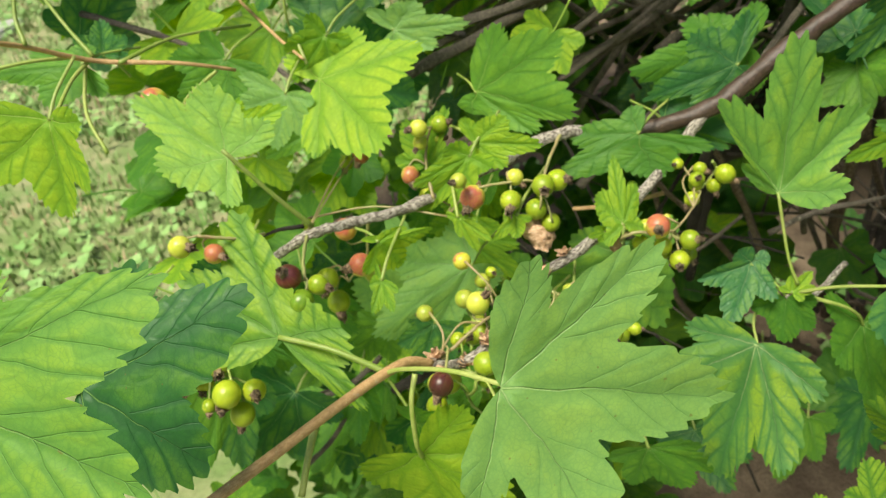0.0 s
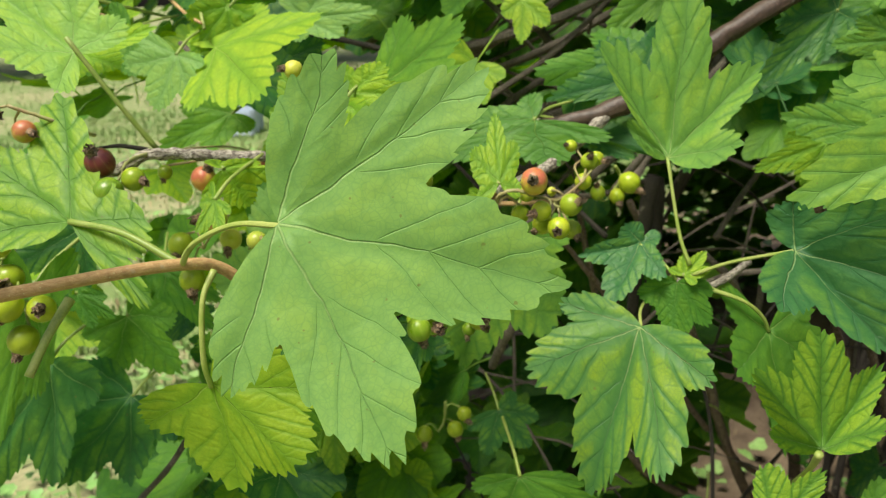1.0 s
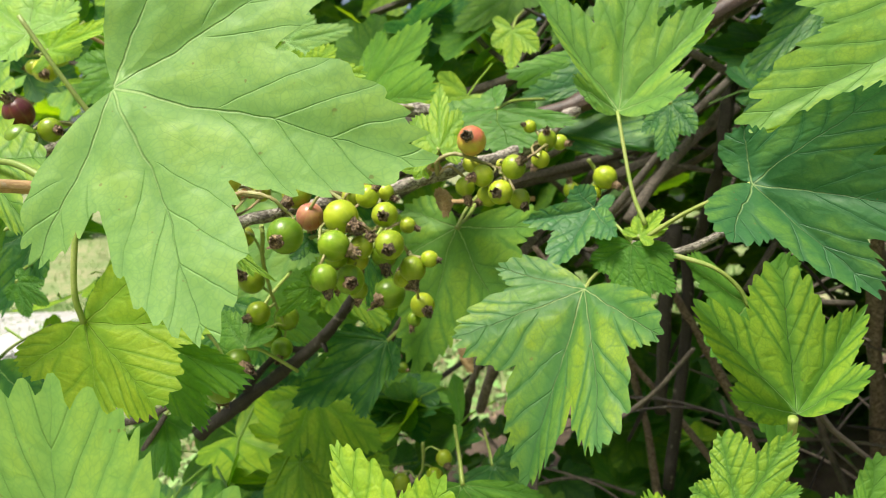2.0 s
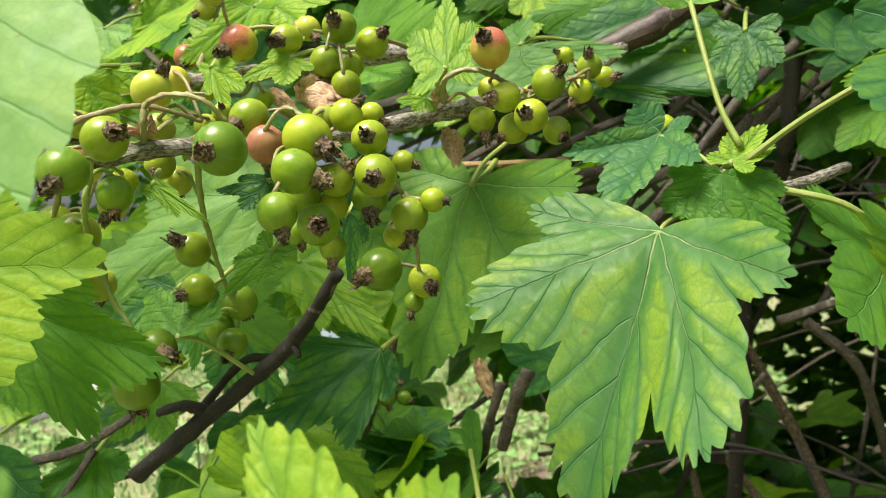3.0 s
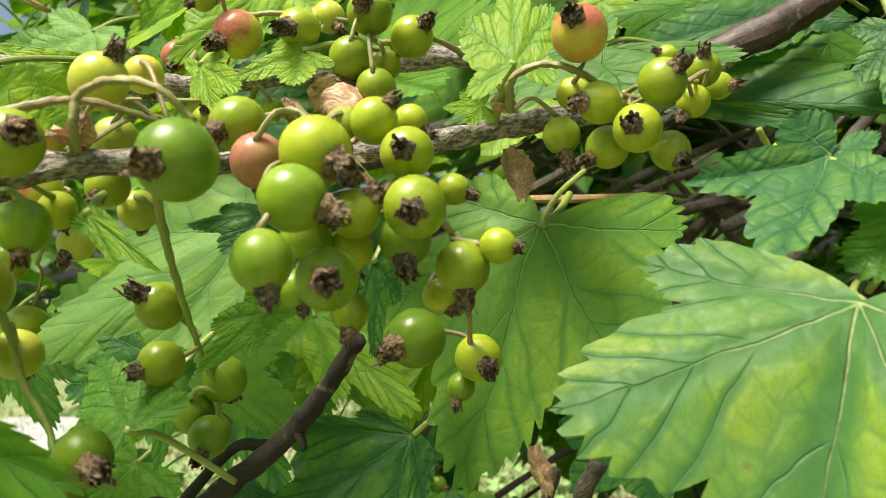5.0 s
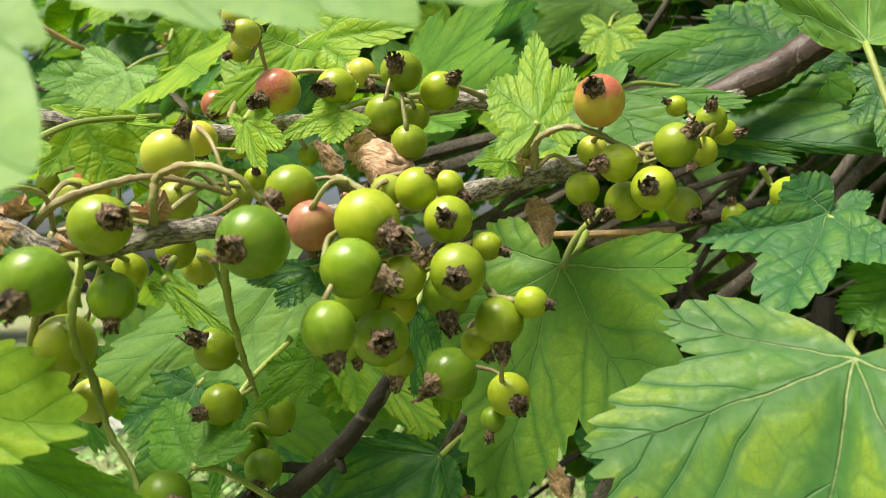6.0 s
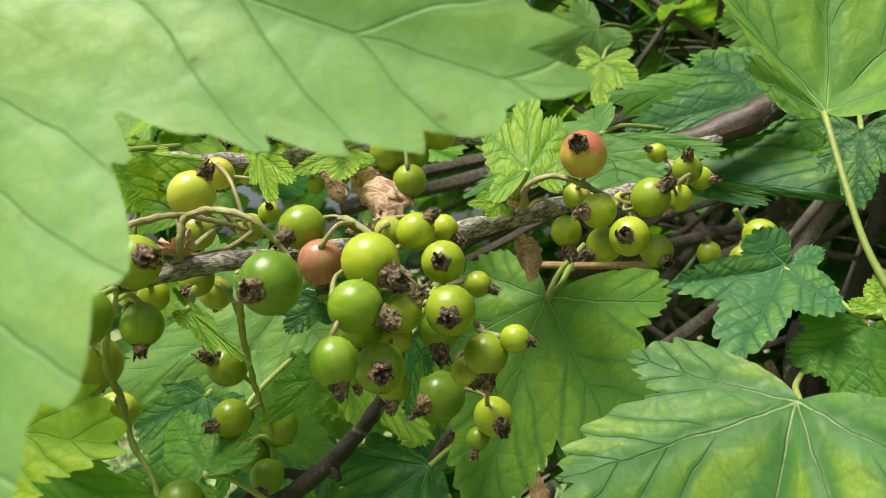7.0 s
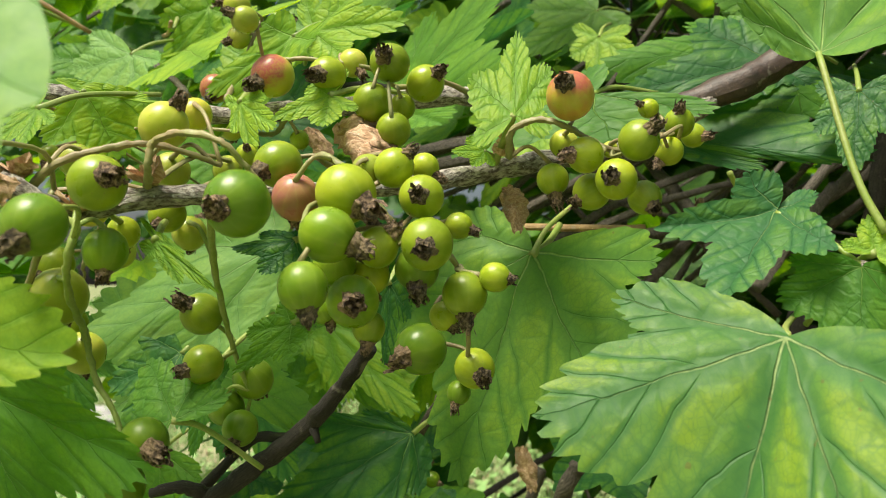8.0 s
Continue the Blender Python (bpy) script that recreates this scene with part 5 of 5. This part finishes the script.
leaf(top_shoot, DEEP, (-0.1059, 0.5200, 0.7937), (-0.1348, 0.5400, 0.8253), (-0.1398, 0.5300, 0.8002), (-0.0813, 0.5400, 0.8222))
leaf(top_shoot, DEEP, (-0.0842, 0.5000, 0.7827), (-0.0646, 0.5000, 0.8155), (-0.1007, 0.5000, 0.8017), (-0.0521, 0.5000, 0.7954))
leaf(right_shoot, MID, (0.1507, 0.4400, 0.7824), (0.0861, 0.4300, 0.7794), (0.1144, 0.4300, 0.7499), (0.1179, 0.4500, 0.7983))
leaf(right_shoot, MID, (0.1651, 0.5000, 0.8210), (0.1293, 0.4900, 0.7922), (0.1591, 0.4900, 0.8009), (0.1298, 0.5000, 0.8230))
leaf(right_shoot, PALE, (0.2456, 0.3600, 0.7536), (0.2006, 0.3700, 0.7591), (0.2183, 0.3600, 0.7351), (0.2227, 0.3700, 0.7762))
leaf(right_shoot, BRIGHT, (0.2283, 0.3900, 0.7419), (0.1927, 0.3850, 0.7302), (0.2177, 0.3850, 0.7219), (0.2064, 0.3900, 0.7471))
leaf(right_shoot, MID, (0.2516, 0.3700, 0.7395), (0.2164, 0.3600, 0.7160), (0.2431, 0.3600, 0.7096), (0.2238, 0.3700, 0.7407))
leaf(right_shoot, DEEP, (0.2456, 0.4400, 0.8035), (0.2066, 0.4300, 0.7701), (0.2362, 0.4300, 0.7759), (0.2145, 0.4400, 0.7996))
leaf(right_shoot, PALE, (0.2723, 0.4200, 0.7888), (0.2358, 0.4200, 0.7876), (0.2540, 0.4200, 0.7716), (0.2493, 0.4200, 0.8012))
leaf(right_shoot, MID, (0.2030, 0.4700, 0.8373), (0.1658, 0.4600, 0.8113), (0.1966, 0.4600, 0.8081), (0.1729, 0.4700, 0.8329))
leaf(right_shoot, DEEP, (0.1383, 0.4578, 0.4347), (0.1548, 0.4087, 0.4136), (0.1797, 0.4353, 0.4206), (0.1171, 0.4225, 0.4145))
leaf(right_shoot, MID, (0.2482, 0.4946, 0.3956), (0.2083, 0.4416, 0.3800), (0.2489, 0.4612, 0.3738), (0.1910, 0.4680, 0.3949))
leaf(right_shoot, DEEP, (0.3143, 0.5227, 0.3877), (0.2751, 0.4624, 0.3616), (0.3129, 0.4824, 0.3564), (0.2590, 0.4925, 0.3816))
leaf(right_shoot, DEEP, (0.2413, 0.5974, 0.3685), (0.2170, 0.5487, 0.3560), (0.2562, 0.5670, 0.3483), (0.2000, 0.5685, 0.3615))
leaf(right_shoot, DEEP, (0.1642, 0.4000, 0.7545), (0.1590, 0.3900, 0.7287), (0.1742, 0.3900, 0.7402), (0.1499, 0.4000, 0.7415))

# ---------------------------------------------------------------- berries
berry_cluster("dense hanging cluster of unripe green currants", [
    (0.0318, 0.2895, 0.7162, 0.0068, "g", -27, -29),
    (0.0322, 0.2779, 0.7065, 0.0059, "d", 7, -22),
    (0.0471, 0.2969, 0.7156, 0.0052, "g", -82, -1),
    (0.0501, 0.2901, 0.7046, 0.0058, "g", -80, -12),
    (0.0397, 0.3002, 0.7230, 0.0047, "g", -11, 39),
    (0.0448, 0.3085, 0.7240, 0.0034, "g", 1, -42),
    (0.0306, 0.2690, 0.6959, 0.0051, "d", -41, -69),
    (0.0352, 0.2840, 0.6926, 0.0058, "d", -69, -3),
    (0.0386, 0.2908, 0.7042, 0.0046, "g", -5, 43),
    (0.0558, 0.3009, 0.6935, 0.0051, "g", -74, -73),
    (0.0485, 0.3105, 0.6880, 0.0036, "g", -14, -48),
    (0.0352, 0.3366, 0.6775, 0.0073, "d", -119, -12),
    (0.0517, 0.3299, 0.6732, 0.0055, "g", -57, -19),
    (0.0465, 0.3334, 0.6662, 0.0033, "d", -114, -60),
    (0.0335, 0.2985, 0.6861, 0.0039, "g", -88, -69),
    (0.0447, 0.3008, 0.6996, 0.0052, "d", -75, -56),
    (0.0630, 0.3000, 0.6972, 0.0034, "g", -6, -9),
    (0.0521, 0.3122, 0.7098, 0.0034, "g", -3, -20),
    (0.0171, 0.2953, 0.7165, 0.0056, "p", 112, -35),
    (0.0323, 0.3031, 0.7231, 0.0040, "y", 104, -33),
    (0.0270, 0.2943, 0.7008, 0.0051, "d", 108, -40),
    (0.0335, 0.3001, 0.6981, 0.0046, "g", 107, -40),
    (0.0262, 0.2903, 0.6910, 0.0037, "d", -22, -64),
    (0.0103, 0.3003, 0.7253, 0.0058, "g", -110, -23),
], [(0.0250, 0.3270, 0.7210), (0.0194, 0.3060, 0.7265), (0.0230, 0.3000, 0.7265), (0.0300, 0.2990, 0.7215), (0.0370, 0.2960, 0.7140), (0.0430, 0.2990, 0.7070), (0.0530, 0.3030, 0.7010), (0.0520, 0.3200, 0.6850), (0.0500, 0.3300, 0.6720)], STALK_PINK)
berry_cluster("arching stalk with one large green currant", [
    (0.0192, 0.2644, 0.7123, 0.0066, "d", -94, -11),
    (-0.0109, 0.3138, 0.7266, 0.0040, "y", 130, -32),
    (-0.0059, 0.3149, 0.7306, 0.0030, "g", -61, 26),
], [(-0.0089, 0.2764, 0.7182), (-0.0058, 0.2720, 0.7212), (-0.0047, 0.2720, 0.7266), (0.0028, 0.2708, 0.7283), (0.0123, 0.2701, 0.7258), (0.0163, 0.2744, 0.7204)], STALK_PINK)
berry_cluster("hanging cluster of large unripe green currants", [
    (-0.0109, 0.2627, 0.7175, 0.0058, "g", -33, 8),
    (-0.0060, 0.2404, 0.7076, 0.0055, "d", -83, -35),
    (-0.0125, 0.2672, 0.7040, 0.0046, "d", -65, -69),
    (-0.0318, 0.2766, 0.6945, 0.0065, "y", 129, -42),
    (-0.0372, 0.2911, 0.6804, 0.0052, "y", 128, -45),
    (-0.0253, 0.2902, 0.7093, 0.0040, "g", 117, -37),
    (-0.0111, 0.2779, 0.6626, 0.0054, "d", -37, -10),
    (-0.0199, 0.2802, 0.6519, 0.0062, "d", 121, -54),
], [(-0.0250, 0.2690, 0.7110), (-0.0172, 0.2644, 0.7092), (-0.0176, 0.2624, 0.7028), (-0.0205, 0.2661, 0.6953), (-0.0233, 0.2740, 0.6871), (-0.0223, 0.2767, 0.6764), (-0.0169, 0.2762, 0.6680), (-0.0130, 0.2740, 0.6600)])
berry_cluster("pair of green and pink currants on a thin stalk", [
    (-0.0124, 0.2875, 0.7337, 0.0057, "y", -7, 50),
    (-0.0193, 0.3118, 0.7417, 0.0045, "b", 119, -29),
    (-0.0201, 0.3020, 0.7254, 0.0048, "y", 122, -33),
    (-0.0393, 0.2912, 0.7275, 0.0043, "y", 140, -32),
], [(-0.0330, 0.2690, 0.7180), (-0.0259, 0.2689, 0.7230), (-0.0185, 0.2737, 0.7264), (-0.0114, 0.2796, 0.7282), (-0.0060, 0.2860, 0.7270), (-0.0020, 0.2950, 0.7250)], STALK_PINK)
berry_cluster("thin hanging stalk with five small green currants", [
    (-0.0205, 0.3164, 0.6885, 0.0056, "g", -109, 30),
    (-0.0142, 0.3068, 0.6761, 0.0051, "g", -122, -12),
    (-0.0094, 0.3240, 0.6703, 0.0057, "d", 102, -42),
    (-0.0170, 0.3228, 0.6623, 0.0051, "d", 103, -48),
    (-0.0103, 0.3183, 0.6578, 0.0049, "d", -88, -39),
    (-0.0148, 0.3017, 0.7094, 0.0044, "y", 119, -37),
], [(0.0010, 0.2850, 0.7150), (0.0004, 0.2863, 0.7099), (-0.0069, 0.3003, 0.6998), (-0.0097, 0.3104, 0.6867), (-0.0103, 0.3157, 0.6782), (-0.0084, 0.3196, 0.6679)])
berry_cluster("cluster of yellow-green and blushing currants", [
    (-0.0118, 0.3424, 0.7591, 0.0066, "b", -118, -28),
    (0.0075, 0.3387, 0.7570, 0.0054, "g", -96, -13),
    (0.0249, 0.3442, 0.7605, 0.0059, "g", -88, 4),
    (0.0327, 0.3550, 0.7564, 0.0058, "g", -35, 20),
    (0.0201, 0.3414, 0.7485, 0.0057, "g", 112, -28),
    (0.0109, 0.3509, 0.7634, 0.0045, "y", -25, -45),
    (0.0269, 0.3403, 0.7399, 0.0050, "g", 102, -30),
    (0.0249, 0.3560, 0.7499, 0.0041, "g", 101, -28),
], [(0.0383, 0.3950, 0.7620), (0.0304, 0.3700, 0.7620), (0.0240, 0.3560, 0.7560), (0.0170, 0.3500, 0.7610), (-0.0003, 0.3450, 0.7640), (-0.0082, 0.3430, 0.7640)], STALK_PINK)
berry_cluster("few small pale currants on the far side of the branch", [
    (-0.0384, 0.3649, 0.7494, 0.0047, "y", 111, -30),
    (-0.0132, 0.3642, 0.7433, 0.0033, "g", 103, -30),
    (-0.0169, 0.3347, 0.7744, 0.0041, "y", -128, 17),
    (-0.1069, 0.3600, 0.7428, 0.0037, "g", -105, -58),
], [(-0.0188, 0.3650, 0.7507), (-0.0235, 0.3660, 0.7463), (-0.0272, 0.3500, 0.7445)], STALK_PINK)
berry_cluster("compact cluster of green currants and one red one", [
    (0.0787, 0.3234, 0.7422, 0.0062, "r", -97, 18),
    (0.0819, 0.3266, 0.7276, 0.0047, "g", -137, -4),
    (0.0725, 0.3374, 0.7231, 0.0044, "g", -56, -80),
    (0.0895, 0.3224, 0.7206, 0.0052, "g", -101, 0),
    (0.0951, 0.3257, 0.7304, 0.0051, "g", -47, 26),
    (0.1069, 0.3644, 0.7413, 0.0044, "g", -89, 42),
    (0.1117, 0.3781, 0.7397, 0.0038, "g", -31, -12),
    (0.1036, 0.3598, 0.7325, 0.0042, "g", -158, -48),
    (0.0962, 0.3323, 0.7168, 0.0044, "g", -55, -38),
    (0.0828, 0.3342, 0.7190, 0.0048, "g", -148, -30),
    (0.0756, 0.3383, 0.7327, 0.0039, "y", 98, -31),
    (0.0875, 0.3455, 0.7316, 0.0023, "y", 93, -32),
    (0.0985, 0.3723, 0.7478, 0.0031, "g", -136, 18),
], [(0.0616, 0.3330, 0.7290), (0.0631, 0.3280, 0.7350), (0.0695, 0.3270, 0.7375), (0.0767, 0.3270, 0.7355), (0.0827, 0.3320, 0.7325), (0.0904, 0.3370, 0.7300), (0.1017, 0.3480, 0.7350)], STALK_PINK)
berry_cluster("small cluster of pale green currants near a dark twig", [
    (-0.0362, 0.3650, 0.7908, 0.0047, "y", -153, 12),
    (-0.0259, 0.3760, 0.7864, 0.0048, "g", -13, 14),
    (-0.0371, 0.3680, 0.7809, 0.0039, "y", -128, -28),
    (-0.0286, 0.3780, 0.7771, 0.0037, "g", -16, 5),
    (-0.0453, 0.3660, 0.7632, 0.0051, "b", -75, -36),
], [(-0.0332, 0.3520, 0.7552), (-0.0357, 0.3650, 0.7671), (-0.0344, 0.3700, 0.7773), (-0.0309, 0.3720, 0.7868)], STALK_PINK)
berry_cluster("loose hanging stalk of ripening reddish currants", [
    (-0.0851, 0.3550, 0.7402, 0.0063, "r", -17, 56),
    (-0.0789, 0.3450, 0.7222, 0.0068, "b", -151, 6),
    (-0.0758, 0.3560, 0.7076, 0.0056, "y", -100, -44),
    (-0.1048, 0.3600, 0.7038, 0.0066, "g", -104, -42),
    (-0.1037, 0.3650, 0.6823, 0.0071, "g", -77, -45),
], [(-0.0684, 0.3480, 0.7503), (-0.0735, 0.3520, 0.7368), (-0.0762, 0.3520, 0.7243), (-0.0919, 0.3580, 0.7023)], STALK_PINK)
berry_cluster("few currants ripening from green to dark red", [
    (-0.0961, 0.2810, 0.7650, 0.0059, "k", -102, 56),
    (-0.0916, 0.2750, 0.7542, 0.0061, "d", -119, -36),
    (-0.0843, 0.2830, 0.7575, 0.0049, "g", -21, -6),
    (-0.0956, 0.4800, 0.7208, 0.0064, "r", -117, -37),
    (-0.1072, 0.4800, 0.7160, 0.0053, "g", -109, -38),
], [(-0.0968, 0.3280, 0.7594), (-0.0935, 0.3000, 0.7616), (-0.0902, 0.2850, 0.7601)], STALK_PINK)
berry_cluster("heavy cluster of green currants beneath the leaves", [
    (-0.1594, 0.2700, 0.7166, 0.0068, "g", -115, -38),
    (-0.1391, 0.2650, 0.7099, 0.0070, "g", -118, -37),
    (-0.1478, 0.2800, 0.7318, 0.0061, "y", -104, 45),
    (-0.1273, 0.2700, 0.7063, 0.0058, "g", -65, 19),
    (-0.1608, 0.2850, 0.7202, 0.0050, "g", -115, -3),
    (-0.1457, 0.2800, 0.7164, 0.0062, "g", -73, -3),
    (-0.1562, 0.2800, 0.7064, 0.0055, "g", -103, -43),
    (-0.1506, 0.2653, 0.7028, 0.0036, "g", -90, -40),
    (-0.1366, 0.2673, 0.6933, 0.0063, "g", -110, -50),
    (-0.1756, 0.2752, 0.7159, 0.0070, "b", -90, -70),
    (-0.1653, 0.2904, 0.7113, 0.0056, "g", -100, 0),
], [(-0.1649, 0.3000, 0.7329), (-0.1546, 0.2850, 0.7236), (-0.1515, 0.2800, 0.7093)])
berry_cluster("small blushing currants on an upper twig", [
    (-0.1633, 0.3864, 0.7977, 0.0065, "y", -60, -20),
    (-0.1584, 0.3915, 0.8063, 0.0068, "g", 100, 10),
    (-0.1791, 0.3853, 0.8162, 0.0074, "b", -120, -10),
    (-0.1714, 0.3880, 0.8001, 0.0043, "g", 180, 0),
], [(-0.1451, 0.3994, 0.8234), (-0.1623, 0.3947, 0.8137), (-0.1687, 0.3926, 0.8080), (-0.1763, 0.3909, 0.8069)])
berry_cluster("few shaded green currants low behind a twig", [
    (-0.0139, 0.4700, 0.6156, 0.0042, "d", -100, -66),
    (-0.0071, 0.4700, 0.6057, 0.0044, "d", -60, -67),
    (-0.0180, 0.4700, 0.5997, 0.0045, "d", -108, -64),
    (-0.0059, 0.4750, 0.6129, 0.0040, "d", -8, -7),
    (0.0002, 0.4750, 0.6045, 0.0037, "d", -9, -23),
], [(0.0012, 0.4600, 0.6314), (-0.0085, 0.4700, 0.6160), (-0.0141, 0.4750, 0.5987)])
berry_cluster("few shaded green currants behind the branch", [
    (0.1320, 0.4000, 0.7212, 0.0058, "g", -21, -38),
    (0.1257, 0.4000, 0.7139, 0.0042, "g", -70, -49),
    (0.1153, 0.4000, 0.7159, 0.0042, "g", -113, 67),
], [(0.1244, 0.4000, 0.7306), (0.1279, 0.4050, 0.7220), (0.1233, 0.4050, 0.7139)])
berry_cluster("small green currants among low leaves", [
    (0.0097, 0.4200, 0.5518, 0.0053, "g", -85, -47),
    (0.0361, 0.4200, 0.5669, 0.0048, "g", -57, -36),
    (0.0298, 0.4200, 0.5557, 0.0052, "g", -58, -52),
], [(0.0244, 0.4200, 0.5761), (0.0226, 0.4220, 0.5603), (0.0184, 0.4220, 0.5528)])
berry_cluster("two ripening currants beside a pale leaf", [
    (-0.1428, 0.2850, 0.7850, 0.0052, "y", -16, 2),
    (-0.1297, 0.2880, 0.7774, 0.0048, "r", -29, -1),
], [(-0.1123, 0.3100, 0.7714), (-0.1197, 0.2950, 0.7800), (-0.1343, 0.2880, 0.7881)], STALK_PINK)
berry_cluster("hanging stalk with a dark red and green currants", [
    (-0.0305, 0.2470, 0.7222, 0.0056, "k", -119, -36),
    (-0.0390, 0.2700, 0.6850, 0.0053, "g", -106, -18),
    (-0.0382, 0.2800, 0.6899, 0.0054, "y", -63, -25),
    (-0.0477, 0.2700, 0.6676, 0.0049, "g", -106, -27),
    (-0.0132, 0.2900, 0.7133, 0.0044, "g", -87, -35),
], [(-0.0317, 0.2750, 0.7182), (-0.0323, 0.2720, 0.7078), (-0.0383, 0.2720, 0.6882), (-0.0462, 0.2740, 0.6690)], STALK_PINK)


# ---------------------------------------------------------------- dry scraps
def curl(name, label, category, points, width, seed):
    """A withered leaf: a crumpled, rolled strip along the given line."""
    rng = random.Random(seed)
    line = spline(points, 7)
    verts, faces = [], []
    cols = 9
    for i, p in enumerate(line):
        s = i / (len(line) - 1)
        w = width * (0.25 + math.sin(math.pi * min(1, s * 0.85 + 0.12)) * 0.85)
        for k in range(cols):
            a = (k / (cols - 1) - 0.5) * 2.6
            jitter = Vector((rng.uniform(-1, 1), rng.uniform(-1, 1), rng.uniform(-1, 1))) * width * 0.11
            verts.append(Vector(p) + Vector((math.sin(a) * w * 0.62, (1 - math.cos(a)) * w * 0.55, 0.12 * w * math.cos(3 * a))) + jitter)
    for i in range(len(line) - 1):
        for k in range(cols - 1):
            q = i * cols + k
            faces.append((q, q + 1, q + cols + 1, q + cols))
    uvs = [(0.05 * (i // cols), (i % cols) / cols * 0.4) for i in range(len(verts))]
    base = Vector(points[0])
    ob = mesh_object(name, [v - base for v in verts], faces, DRY, None, uvs, base)
    return tagged(ob, label, category)


curl("dry_leaf", "withered tan leaf curled above the berries", "dry leaf", [(0.0125, 0.3420, 0.7450), (0.0189, 0.3350, 0.7376), (0.0228, 0.3320, 0.7283)], 0.0135, 8)
curl("dry_leaf", "small shrivelled brown leaf hanging from the branch", "dry leaf", [(0.0592, 0.3450, 0.7227), (0.0605, 0.3460, 0.7179), (0.0614, 0.3450, 0.7098)], 0.0055, 2)
curl("dry_leaf", "brown withered leaf caught between the twigs", "dry leaf", [(-0.0174, 0.3800, 0.7504), (-0.0130, 0.3800, 0.7442), (-0.0108, 0.3800, 0.7381)], 0.006, 3)
curl("dry_leaf", "orange-brown dead leaf hanging low in the bush", "dry leaf", [(0.0482, 0.4300, 0.6308), (0.0504, 0.4300, 0.6221), (0.0527, 0.4300, 0.6135)], 0.006, 4)
curl("dry_leaf", "orange-brown dead leaf beside the branch", "dry leaf", [(-0.0359, 0.2600, 0.7205), (-0.0329, 0.2600, 0.7192), (-0.0321, 0.2600, 0.7138)], 0.005, 5)


def bud_scales(at, size, seed):
    """Papery brown scales round the foot of a fruit stalk."""
    rng = random.Random(seed)
    for k in range(7):
        verts, faces = [], []
        a = rng.uniform(0, 6.28)
        d = Vector((math.cos(a), math.sin(a) * 0.7, rng.uniform(0.2, 1.3))).normalized()
        side = d.cross(Vector((0.3, 0.2, 0.9))).normalized()
        n = len(verts)
        for s, w in ((0, 0.25), (0.5, 0.42), (1.0, 0.05)):
            bend = Vector((rng.uniform(-1, 1), rng.uniform(-1, 1), rng.uniform(-1, 1))) * 0.15 * s
            for e in (-1, 0, 1):
                verts.append((d * s + side * w * e + side.cross(d) * 0.18 * (e * e) + bend) * size)
        for i in range(2):
            for e in range(2):
                q = n + i * 3 + e
                faces.append((q, q + 1, q + 4, q + 3))
        mesh_object("bud_scale", verts, faces, DRY, mid_branch, [(v.x * 30, v.z * 30) for v in verts], at, False)


for i, (at, size) in enumerate((((-0.0089, 0.2764, 0.7185), 0.0065), ((0.0610, 0.3400, 0.7300), 0.0065), ((-0.0200, 0.2680, 0.7120), 0.006), ((-0.0340, 0.2660, 0.7196), 0.006), ((0.0194, 0.3200, 0.7230), 0.005), ((0.0322, 0.3300, 0.7260), 0.005))):
    bud_scales(at, size, 60 + i)
